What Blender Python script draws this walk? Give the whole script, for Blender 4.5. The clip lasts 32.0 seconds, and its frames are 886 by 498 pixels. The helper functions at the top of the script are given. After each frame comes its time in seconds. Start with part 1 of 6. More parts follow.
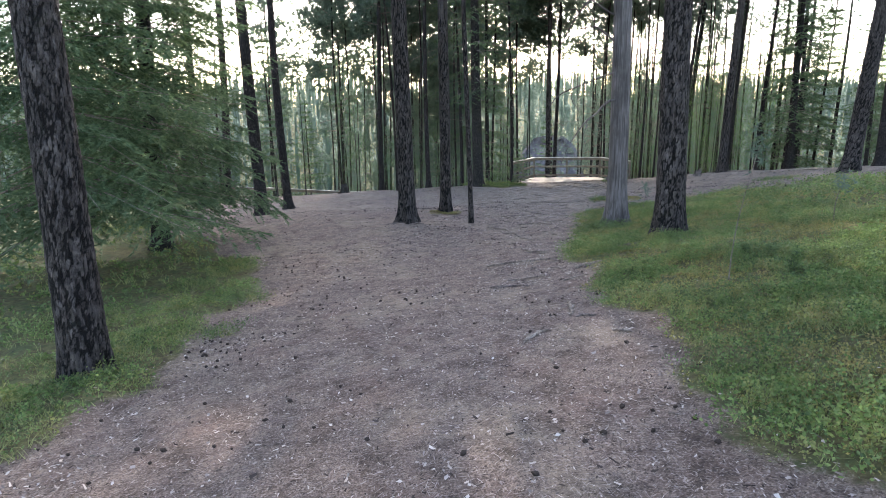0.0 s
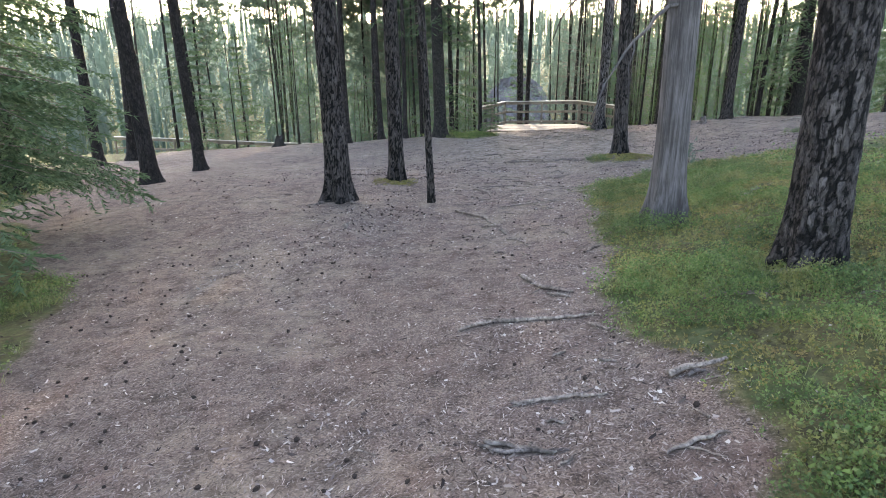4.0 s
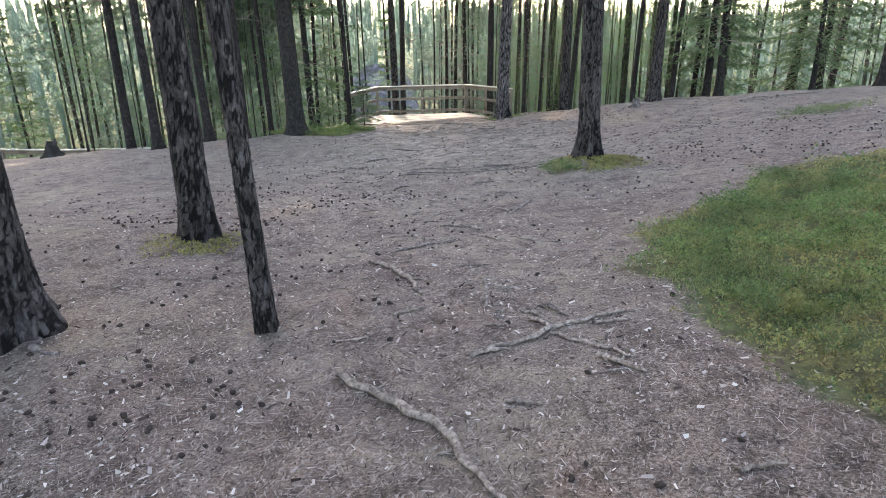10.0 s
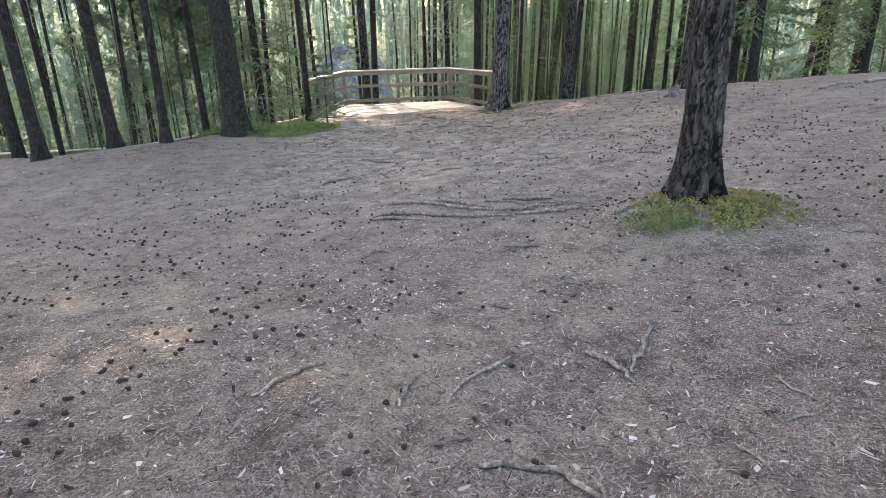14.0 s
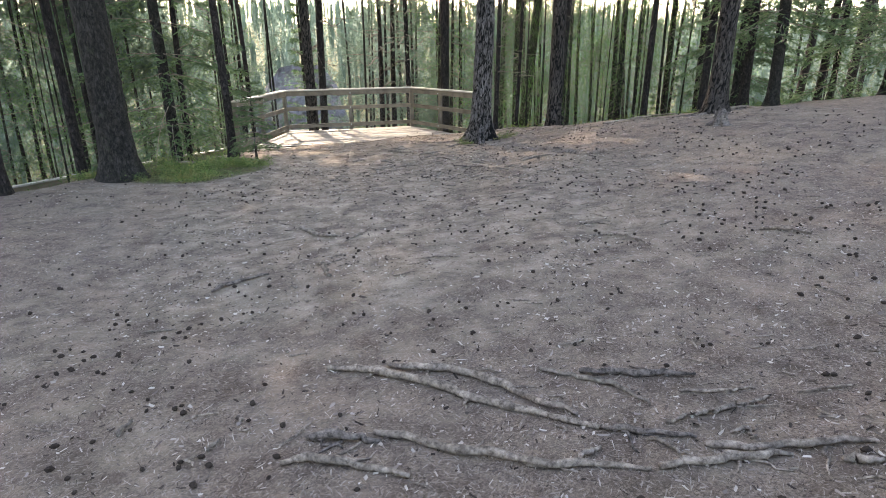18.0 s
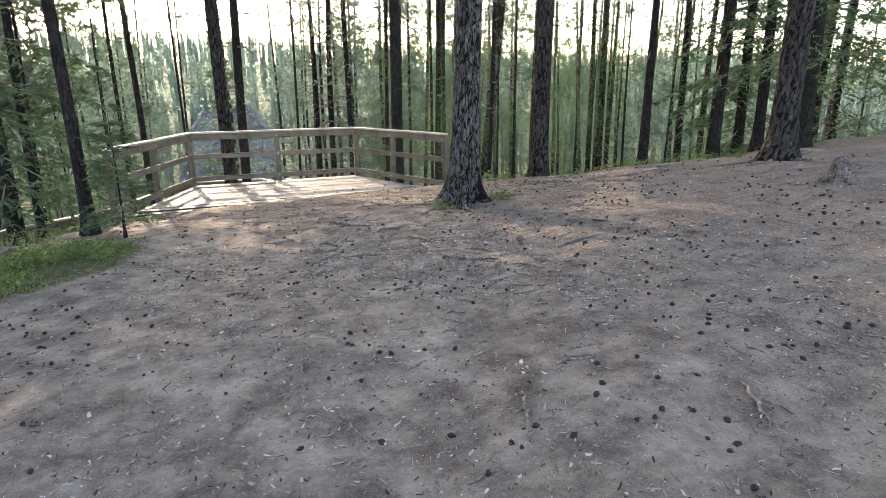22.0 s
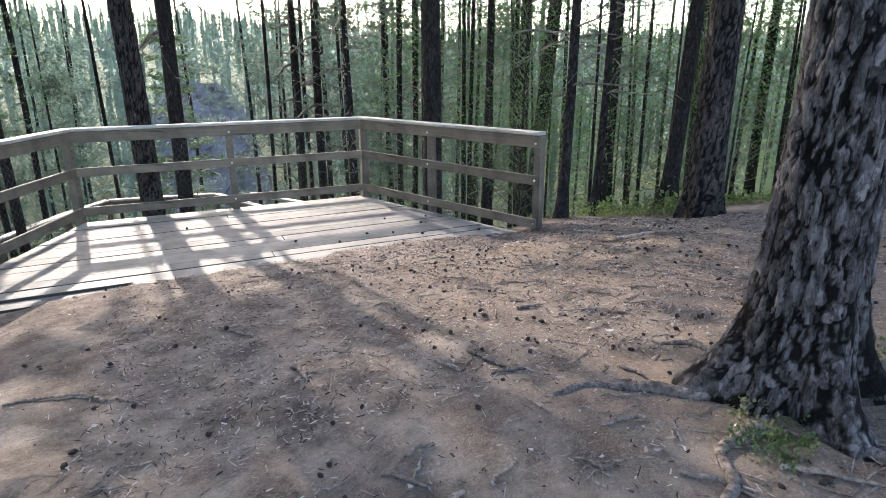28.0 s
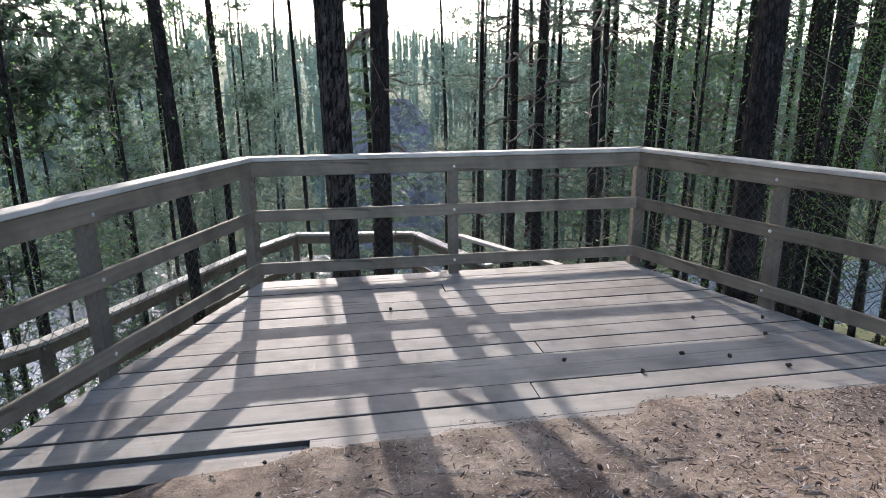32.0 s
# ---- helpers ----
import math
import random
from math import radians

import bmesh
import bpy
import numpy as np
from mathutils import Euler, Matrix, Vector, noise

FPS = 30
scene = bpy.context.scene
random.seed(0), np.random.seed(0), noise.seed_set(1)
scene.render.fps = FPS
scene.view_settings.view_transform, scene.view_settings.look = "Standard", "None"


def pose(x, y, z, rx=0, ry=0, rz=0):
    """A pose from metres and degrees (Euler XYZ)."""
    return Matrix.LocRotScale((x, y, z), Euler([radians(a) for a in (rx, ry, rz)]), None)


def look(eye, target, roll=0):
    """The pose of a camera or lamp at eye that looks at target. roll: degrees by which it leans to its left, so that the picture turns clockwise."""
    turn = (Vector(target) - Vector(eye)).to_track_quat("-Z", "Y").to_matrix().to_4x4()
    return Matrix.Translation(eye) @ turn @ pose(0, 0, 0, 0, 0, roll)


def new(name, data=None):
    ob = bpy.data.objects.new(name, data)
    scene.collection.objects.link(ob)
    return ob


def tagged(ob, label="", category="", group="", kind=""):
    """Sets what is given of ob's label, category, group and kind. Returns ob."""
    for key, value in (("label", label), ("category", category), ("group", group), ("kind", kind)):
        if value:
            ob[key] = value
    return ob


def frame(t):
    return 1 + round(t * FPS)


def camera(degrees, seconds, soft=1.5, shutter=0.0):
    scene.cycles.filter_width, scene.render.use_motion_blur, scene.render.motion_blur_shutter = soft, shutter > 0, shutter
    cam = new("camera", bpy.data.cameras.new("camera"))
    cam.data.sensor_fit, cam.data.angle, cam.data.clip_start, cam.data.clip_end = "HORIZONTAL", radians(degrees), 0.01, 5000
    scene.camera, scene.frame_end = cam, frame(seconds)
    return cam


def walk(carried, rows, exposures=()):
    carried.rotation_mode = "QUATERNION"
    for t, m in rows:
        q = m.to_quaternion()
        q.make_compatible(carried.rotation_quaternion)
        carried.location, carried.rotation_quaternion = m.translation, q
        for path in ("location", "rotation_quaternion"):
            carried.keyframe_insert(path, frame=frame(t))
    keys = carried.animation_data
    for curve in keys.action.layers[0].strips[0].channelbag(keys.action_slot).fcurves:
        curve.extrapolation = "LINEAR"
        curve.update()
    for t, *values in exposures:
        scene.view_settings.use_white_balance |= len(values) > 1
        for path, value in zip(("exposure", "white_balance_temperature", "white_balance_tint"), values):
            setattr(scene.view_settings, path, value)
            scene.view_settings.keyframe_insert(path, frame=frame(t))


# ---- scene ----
cam = camera(72.9, 32.0, soft=0.3)
METRES, EYE, TILT, LEAN, TURN = 31.71, 1.395, 0.0, 0.0, 5.4
ROWS = [
    (0.0, 0.0, 0.0, 0.0, -0.15, -12.46, 0.67),
    (0.5, 0.0015, 0.0194, -0.0003, -1.51, -12.93, 0.63),
    (1.0, 0.0033, 0.0362, -0.0004, -2.57, -13.86, 0.75),
    (1.5, 0.0047, 0.0539, -0.0007, -3.39, -14.39, 0.86),
    (2.0, 0.0057, 0.0709, -0.0014, -4.45, -14.89, 0.75),
    (2.5, 0.0054, 0.0884, -0.0028, -4.34, -15.94, 0.61),
    (3.0, 0.0073, 0.1055, -0.0037, -4.01, -17.05, 0.64),
    (3.5, 0.0075, 0.1212, -0.0052, -3.48, -18.02, 0.48),
    (4.0, 0.0087, 0.1384, -0.0066, -3.68, -17.78, 0.63),
    (4.5, 0.0088, 0.1548, -0.0088, -3.76, -16.94, 0.71),
    (6.5, 0.013, 0.222, -0.0164, -3.51, -17.98, 0.97),
    (7.0, 0.0135, 0.2369, -0.019, -3.87, -18.68, 0.67),
    (7.5, 0.016, 0.251, -0.0199, -4.4, -19.54, 0.72),
    (8.0, 0.0158, 0.2653, -0.022, -4.59, -19.28, 0.81),
    (8.5, 0.0163, 0.2816, -0.0237, -7.52, -18.65, 0.72),
    (9.0, 0.0172, 0.2964, -0.0255, -8.17, -18.63, 1.02),
    (9.5, 0.0203, 0.3125, -0.0262, -12.51, -18.75, 0.77),
    (10.0, 0.0243, 0.3274, -0.027, -16.57, -18.74, 0.78),
    (10.5, 0.0282, 0.3433, -0.0282, -20.33, -18.25, 0.71),
    (11.0, 0.0328, 0.3592, -0.029, -24.66, -18.11, 0.66),
    (11.5, 0.0358, 0.3748, -0.0299, -25.5, -18.24, 0.51),
    (12.0, 0.0405, 0.3892, -0.0303, -26.43, -19.09, 0.34),
    (12.5, 0.0427, 0.403, -0.0316, -24.63, -20.28, 0.4),
    (13.0, 0.0457, 0.4178, -0.0325, -22.19, -20.32, 0.59),
    (13.5, 0.0501, 0.4322, -0.0323, -19.73, -20.78, 1.05),
    (14.0, 0.0523, 0.4477, -0.0328, -19.08, -20.35, 0.93),
    (14.5, 0.0573, 0.4628, -0.0332, -19.25, -19.15, 0.94),
    (15.0, 0.0615, 0.478, -0.0345, -20.98, -18.14, 0.75),
    (15.5, 0.0684, 0.4915, -0.0352, -24.7, -18.22, 0.74),
    (17.5, 0.0797, 0.5486, -0.0415, -26.02, -18.48, 0.3),
    (18.0, 0.0845, 0.5629, -0.0413, -23.3, -18.58, 0.49),
    (18.5, 0.0882, 0.5795, -0.0423, -22.23, -18.3, 0.45),
    (19.0, 0.0959, 0.5942, -0.0421, -22.32, -18.36, 0.53),
    (19.5, 0.0998, 0.6079, -0.0431, -24.46, -18.22, 0.32),
    (20.0, 0.1058, 0.6223, -0.0435, -26.78, -18.05, 0.23),
    (20.5, 0.1112, 0.6346, -0.0439, -29.76, -17.57, 0.51),
    (21.0, 0.1148, 0.6503, -0.0449, -33.26, -15.55, 0.5),
    (21.5, 0.1188, 0.6652, -0.0463, -32.98, -14.95, 0.59),
    (22.0, 0.1222, 0.6823, -0.0484, -29.28, -15.06, 0.51),
    (22.5, 0.1282, 0.6983, -0.0487, -28.04, -15.98, 0.39),
    (23.0, 0.1327, 0.7145, -0.0494, -26.76, -15.71, 0.45),
    (23.5, 0.1377, 0.729, -0.049, -26.51, -15.8, 0.42),
    (24.0, 0.1407, 0.7439, -0.0499, -27.15, -15.45, 0.42),
    (24.5, 0.1441, 0.7591, -0.0503, -29.06, -15.58, 0.46),
    (25.0, 0.1481, 0.7731, -0.0507, -29.61, -15.64, 0.59),
    (25.5, 0.151, 0.7885, -0.0519, -29.9, -15.14, 0.59),
    (27.5, 0.1734, 0.8549, -0.0561, -30.6, -16.63, 0.2),
    (28.0, 0.1805, 0.8693, -0.0553, -31.08, -16.92, 0.36),
    (28.5, 0.1865, 0.8811, -0.0539, -30.81, -17.04, 0.56),
    (29.0, 0.1875, 0.8966, -0.0542, -30.73, -16.55, 0.42),
    (29.5, 0.191, 0.909, -0.0546, -30.09, -16.19, 0.53),
    (30.0, 0.1896, 0.9223, -0.0558, -28.61, -15.86, 0.29),
    (30.5, 0.1894, 0.9343, -0.0568, -25.96, -15.68, 0.4),
    (31.0, 0.1888, 0.9448, -0.0576, -18.74, -15.09, 0.53),
    (31.5, 0.1863, 0.9568, -0.0577, -16.07, -15.17, 0.41),
    (32.0, 0.1871, 0.969, -0.0581, -14.91, -15.32, 0.51),
]
walk(cam, [(t, pose(0, 0, EYE, TILT, LEAN, TURN) @ pose(METRES * x, METRES * y, METRES * z, 90 + pitch, roll, yaw)) for t, x, y, z, yaw, pitch, roll in ROWS],
     exposures=[(0.0, 2.93, 7100.0, 16.0), (4.0, 3.28, 7450.0, 15.5), (9.0, 3.44, 7700.0, 15.5), (14.0, 3.5, 7900.0, 15.5), (18.0, 3.36, 8050.0, 15.5), (22.0, 3.32, 7800.0, 15.5), (25.0, 3.24, 7250.0, 15.0), (28.0, 3.1, 6650.0, 15.5), (32.0, 2.72, 6400.0, 17.0)])

# ---- world and sun ----
SUN_AZ, SUN_EL = 5.0, 28.0          # degrees left of +y, degrees up
world = bpy.data.worlds.new("sky")
scene.world = world
world.use_nodes = True
wn = world.node_tree
sky = wn.nodes.new("ShaderNodeTexSky")
sky.sky_type = "NISHITA"
sky.sun_disc = False
sky.sun_elevation = radians(SUN_EL)
sky.sun_rotation = radians(-SUN_AZ)
sky.air_density, sky.dust_density, sky.ozone_density = 1.0, 1.5, 1.0
wn.nodes["Background"].inputs[1].default_value = 0.15
wn.links.new(sky.outputs[0], wn.nodes["Background"].inputs[0])
sun = new("sun", bpy.data.lights.new("sun", "SUN"))
sun.data.energy, sun.data.angle, sun.data.color = 1.0, radians(0.6), (1.0, 0.94, 0.84)
sun_dir = Vector((-math.sin(radians(SUN_AZ)) * math.cos(radians(SUN_EL)), math.cos(radians(SUN_AZ)) * math.cos(radians(SUN_EL)), math.sin(radians(SUN_EL))))
sun.matrix_world = look(sun_dir * 100, (0, 0, 0))


# ---- materials ----
class Mat:
    """A node material: a principled shader and small helpers to feed it."""
    def __init__(self, name, rough=0.8, metal=0.0, spec=0.3):
        self.m = bpy.data.materials.new(name)
        self.m.use_nodes = True
        self.t = self.m.node_tree
        self.b = self.t.nodes["Principled BSDF"]
        self.b.inputs["Roughness"].default_value = rough
        self.b.inputs["Metallic"].default_value = metal
        self.b.inputs["Specular IOR Level"].default_value = spec
        self.tc = None

    def node(self, kind, **values):
        n = self.t.nodes.new("ShaderNode" + kind)
        for k, v in values.items():
            n.inputs[k.replace("_", " ")].default_value = v
        return n

    def link(self, a, b):
        self.t.links.new(a, b)

    def coord(self, scale=(1, 1, 1), world_space=False):
        src = self.node("NewGeometry").outputs["Position"] if world_space else self.node("TexCoord").outputs["Object"]
        mp = self.node("Mapping")
        mp.inputs["Scale"].default_value = scale
        self.link(src, mp.inputs["Vector"])
        return mp.outputs[0]

    def noise(self, vec, scale, detail=4, rough=0.6):
        n = self.node("TexNoise", Scale=scale, Detail=detail, Roughness=rough)
        self.link(vec, n.inputs["Vector"])
        return n.outputs["Fac"]

    def ramp(self, fac, *stops):
        r = self.node("ValToRGB")
        e = r.color_ramp.elements
        while len(e) < len(stops):
            e.new(0.5)
        for s, (p, c) in zip(e, stops):
            s.position, s.color = p, (*c, 1)
        self.link(fac, r.inputs[0])
        return r.outputs[0]

    def mix(self, fac, a, b, mode="MIX"):
        n = self.t.nodes.new("ShaderNodeMix")
        n.data_type, n.blend_type = "RGBA", mode
        for v, i in ((fac, 0), (a, 6), (b, 7)):
            if isinstance(v, (int, float)):
                n.inputs[i].default_value = v
            elif isinstance(v, tuple):
                n.inputs[i].default_value = (*v, 1)
            else:
                self.link(v, n.inputs[i])
        return n.outputs[2]

    def bump(self, fac, strength=0.5, distance=0.01, after=None):
        n = self.node("Bump", Strength=strength, Distance=distance)
        self.link(fac, n.inputs["Height"])
        if after:
            self.link(after, n.inputs["Normal"])
        return n.outputs[0]

    def done(self, colour, normal=None):
        self.link(colour, self.b.inputs["Base Color"]) if not isinstance(colour, tuple) else setattr(self.b.inputs["Base Color"], "default_value", (*colour, 1))
        if normal:
            self.link(normal, self.b.inputs["Normal"])
        return self.m


def bark_material(name, dark, light, mossy=0.0, size=1.0, crack=0.45, relief=False):
    """Scaly bark: long plates of uneven tone with flaky grain, split by dark cracks of two sizes, some lichen."""
    m = Mat(name, 0.9, 0, 0.15)
    v = m.coord((1, 1, 0.34))
    warp = m.node("TexNoise", Scale=16, Detail=7, Roughness=0.72)
    m.link(v, warp.inputs["Vector"])
    add = m.node("VectorMath")
    add.operation = "MULTIPLY_ADD"
    m.link(warp.outputs["Color"], add.inputs[0])
    add.inputs[1].default_value = (0.115, 0.115, 0.10)
    m.link(v, add.inputs[2])
    gaps, tones = [], []
    for k in (18 * size, 42 * size):
        edge = m.node("TexVoronoi", Scale=k)
        edge.feature = "DISTANCE_TO_EDGE"
        cell = m.node("TexVoronoi", Scale=k)
        sep = m.node("SeparateColor")
        m.link(add.outputs[0], edge.inputs["Vector"])
        m.link(add.outputs[0], cell.inputs["Vector"])
        m.link(cell.outputs["Color"], sep.inputs[0])
        gaps.append(edge.outputs["Distance"])
        tones.append(sep.outputs[0])
    fine = m.noise(m.coord((1, 1, 0.5)), 75, 6, 0.75)
    mid = m.noise(m.coord((1, 1, 0.6)), 16, 5, 0.7)
    big = m.noise(m.coord((1, 1, 0.6)), 2.2, 3)
    colour = m.mix(m.ramp(fine, (0.34, (0, 0, 0)), (0.66, (1, 1, 1))), dark, light)
    colour = m.mix(m.ramp(tones[0], (0.45, (0, 0, 0)), (1.0, (0.55,) * 3)), colour, tuple(c * 1.35 for c in light))
    colour = m.mix(m.ramp(tones[1], (0.6, (0, 0, 0)), (1.0, (0.6,) * 3)), colour, tuple(c * 1.7 for c in light))
    colour = m.mix(m.ramp(mid, (0.45, (0, 0, 0)), (0.65, ((0.3 if relief else 0.7),) * 3)), colour, dark)
    colour = m.mix(m.ramp(big, (0.4, (0, 0, 0)), (0.75, (0.4,) * 3)), colour, dark)
    wide = m.mix(m.ramp(mid, (0.35, (0.45,) * 3), (0.6, (1, 1, 1))), (1, 1, 1), m.ramp(gaps[0], (0.0, (0, 0, 0)), (0.11, (1, 1, 1))))
    thin = m.mix(m.ramp(mid, (0.4, (0.2,) * 3), (0.6, (0.9,) * 3)), (1, 1, 1), m.ramp(gaps[1], (0.0, (0, 0, 0)), (0.10, (1, 1, 1))))
    lines = m.mix(1.0, wide, thin, "MULTIPLY")
    colour = m.mix(lines if not relief else thin, tuple(c * (0.8 if relief else crack) for c in dark), colour)
    if relief:
        att = m.node("Attribute")
        att.attribute_name = "relief"
        colour = m.mix(m.ramp(att.outputs["Fac"], (0.06, (0, 0, 0)), (0.34, (1, 1, 1))), tuple(c * crack for c in dark), colour)
        colour = m.mix(m.ramp(att.outputs["Fac"], (0.65, (0, 0, 0)), (0.95, (0.28,) * 3)), colour, tuple(c * 1.55 for c in light))
    if mossy:
        lichen = m.ramp(m.noise(m.coord(), 6, 5, 0.7), (0.58, (0, 0, 0)), (0.78, (mossy,) * 3))
        colour = m.mix(lichen, colour, (0.10, 0.125, 0.08))
    n = m.bump(wide, 0.85, 0.025)
    n = m.bump(thin, 0.6, 0.008, n)
    n = m.bump(fine, 0.6, 0.005, n)
    return m.done(colour, n)


BARK_PLATED = bark_material("plated_pine_bark", (0.024, 0.020, 0.020), (0.165, 0.150, 0.150), 0.12, 0.8, 0.3, True)
BARK = bark_material("pine_bark", (0.017, 0.014, 0.014), (0.088, 0.076, 0.072), 0.15, 1.0, 0.45, True)
BARK_FAR = bark_material("pine_bark_slender", (0.017, 0.014, 0.014), (0.054, 0.046, 0.045), 0.15, 1.2)
BARK_SPRUCE = bark_material("spruce_bark", (0.018, 0.016, 0.015), (0.06, 0.054, 0.051), 0.4, 1.6)


def dead_wood_material(name, a, b, along_z=True):
    m = Mat(name, 0.8, 0, 0.2)
    streak = m.noise(m.coord((14, 14, 0.6)), 3, 5, 0.65) if along_z else m.noise(m.coord((1, 1, 1), True), 38, 6, 0.7)
    blotch = m.noise(m.coord((1, 1, 0.6), not along_z), 3.5 if along_z else 9, 4)
    c = m.mix(m.ramp(streak, (0.36, (0, 0, 0)), (0.62, (1, 1, 1))), a, b)
    c = m.mix(m.ramp(blotch, (0.4, (0, 0, 0)), (0.72, (0.75,) * 3)), c, tuple(x * 0.45 for x in a))
    return m.done(c, m.bump(streak, 0.7, 0.006))


SNAG = dead_wood_material("weathered_snag_wood", (0.052, 0.045, 0.044), (0.135, 0.122, 0.121))
ROOT = dead_wood_material("bare_root_wood", (0.085, 0.066, 0.055), (0.37, 0.305, 0.258), False)
ROOT_BARK = dead_wood_material("gnarled_root_bark", (0.03, 0.024, 0.022), (0.24, 0.20, 0.18), False)
TWIG = dead_wood_material("dry_twig_wood", (0.08, 0.066, 0.056), (0.29, 0.245, 0.21), False)


def leaf_material(name, a, b, through_light=0.35, rough=0.6, mottled=None):
    """Leaves and needles: two tones by piece, some light let through."""
    m = Mat(name, rough, 0, 0.3)
    rnd = m.node("NewGeometry").outputs["Random Per Island"]
    patch = m.noise(m.coord((1, 1, 1), True), 0.7, 2)
    c = m.mix(rnd, a, b)
    c = m.mix(m.ramp(patch, (0.35, (0, 0, 0)), (0.7, (0.5,) * 3)), c, tuple(x * 0.6 for x in a))
    if mottled:
        c = m.mix(m.ramp(m.noise(m.coord((1, 1, 0.3), True), 3.2, 4, 0.65), (0.5, (0, 0, 0)), (0.62, (0.75,) * 3)), c, mottled)
        c = m.mix(m.ramp(m.noise(m.coord((1, 1, 0.3), True), 7.5, 4, 0.65), (0.52, (0, 0, 0)), (0.64, (0.7,) * 3)), c, tuple(x * 0.38 for x in a))
    m.done(c)
    tr = m.node("BsdfTranslucent")
    m.link(c, tr.inputs["Color"])
    mx = m.node("MixShader", Fac=through_light)
    out = m.t.nodes["Material Output"]
    m.link(m.b.outputs[0], mx.inputs[1])
    m.link(tr.outputs[0], mx.inputs[2])
    m.link(mx.outputs[0], out.inputs["Surface"])
    return m.m


NEEDLES = leaf_material("pine_needles", (0.075, 0.120, 0.090), (0.14, 0.192, 0.142), 0.52)
SPRUCE_NEEDLES = leaf_material("spruce_needles", (0.060, 0.110, 0.052), (0.145, 0.205, 0.108), 0.5)
BIRCH_LEAVES = leaf_material("young_birch_leaves", (0.065, 0.15, 0.045), (0.14, 0.25, 0.08), 0.6)
SHRUB_LEAVES = leaf_material("blueberry_leaves", (0.075, 0.135, 0.040), (0.23, 0.32, 0.110), 0.45, 0.6, (0.27, 0.265, 0.095))
SHRUB_DARK = leaf_material("lingonberry_leaves", (0.050, 0.092, 0.034), (0.18, 0.245, 0.095), 0.4, 0.5, (0.25, 0.225, 0.090))
GRASS_BLADES = leaf_material("forest_grass_blades", (0.14, 0.18, 0.06), (0.34, 0.36, 0.16), 0.4)
MOSS_TIPS = leaf_material("yellow_green_moss", (0.16, 0.158, 0.052), (0.37, 0.335, 0.12), 0.35, 0.6, (0.25, 0.175, 0.085))
# Paler and greyer than the near needles: valley haze put into the colour.
FAR_LEAVES = leaf_material("hazed_far_wood_foliage", (0.13, 0.18, 0.145), (0.25, 0.30, 0.24), 0.62, 0.9)


def ground_material():
    """Trodden needle litter, sandy where it is worn, moss and humus where the cover attribute says so."""
    m = Mat("forest_floor", 0.95, 0, 0.15)
    p = m.coord((1, 1, 1), True)
    fine = m.noise(p, 85, 6, 0.8)
    mid = m.noise(p, 13, 5, 0.7)
    wide = m.noise(p, 0.6, 5, 0.65)
    blot = m.noise(p, 1.7, 5, 0.65)
    soil = m.ramp(fine, (0.38, (0.042, 0.032, 0.027)), (0.48, (0.120, 0.094, 0.080)), (0.60, (0.265, 0.218, 0.19)))
    soil = m.mix(m.ramp(mid, (0.38, (0, 0, 0)), (0.66, (0.6,) * 3)), soil, m.mix(fine, (0.060, 0.044, 0.040), (0.17, 0.132, 0.12)))
    soil = m.mix(m.ramp(blot, (0.5, (0, 0, 0)), (0.68, (0.6,) * 3)), soil, m.mix(fine, (0.075, 0.050, 0.042), (0.19, 0.135, 0.118)))
    sandy = m.ramp(wide, (0.50, (0, 0, 0)), (0.62, (0.6,) * 3))
    soil = m.mix(sandy, soil, m.mix(fine, (0.08, 0.066, 0.053), (0.32, 0.275, 0.225)))
    rubbed = m.noise(p, 4.2, 7, 0.75)
    soil = m.mix(0.85, soil, m.ramp(rubbed, (0.36, (0.44, 0.40, 0.37)), (0.5, (1.04, 0.99, 0.94)), (0.64, (1.44, 1.36, 1.28))), "MULTIPLY")
    for turn, size, tone in ((0.3, 120, (0.40, 0.34, 0.315)), (1.35, 105, (0.36, 0.305, 0.275)), (2.4, 130, (0.44, 0.385, 0.355)), (0.9, 95, (0.022, 0.016, 0.014)), (1.9, 110, (0.026, 0.019, 0.017)), (2.9, 100, (0.03, 0.022, 0.019))):
        line = m.coord((1, 6.5, 1), True)
        line.node.vector_type = "TEXTURE"
        line.node.inputs["Rotation"].default_value = (0, 0, turn)
        mask = m.ramp(m.noise(line, size, 2, 0.5), (0.62, (0, 0, 0)), (0.69, (0.55,) * 3))
        soil = m.mix(mask, soil, tone)
    specks = m.node("TexVoronoi", Scale=26)
    m.link(p, specks.inputs["Vector"])
    soil = m.mix(m.ramp(specks.outputs["Distance"], (0.08, (0.8,) * 3), (0.18, (0, 0, 0))), soil, (0.028, 0.020, 0.018))
    att = m.node("Attribute")
    att.attribute_name = "cover"
    sep = m.node("SeparateColor")
    m.link(att.outputs["Color"], sep.inputs[0])
    worn = m.ramp(m.noise(p, 3.4, 9, 0.68), (0.34, (0.080, 0.062, 0.049)), (0.47, (0.205, 0.168, 0.137)), (0.56, (0.325, 0.273, 0.222)), (0.68, (0.48, 0.412, 0.335)))
    worn = m.mix(0.42, worn, soil)
    soil = m.mix(sep.outputs[2], soil, worn)
    moss = m.mix(fine, (0.035, 0.036, 0.017), (0.24, 0.235, 0.10))
    moss = m.mix(m.ramp(mid, (0.4, (0, 0, 0)), (0.6, (0.8,) * 3)), moss, m.mix(fine, (0.018, 0.014, 0.011), (0.085, 0.066, 0.042)))
    moss = m.mix(m.ramp(m.noise(p, 2.6, 5, 0.7), (0.45, (0, 0, 0)), (0.6, (0.75,) * 3)), moss, m.mix(fine, (0.022, 0.036, 0.015), (0.11, 0.145, 0.06)))
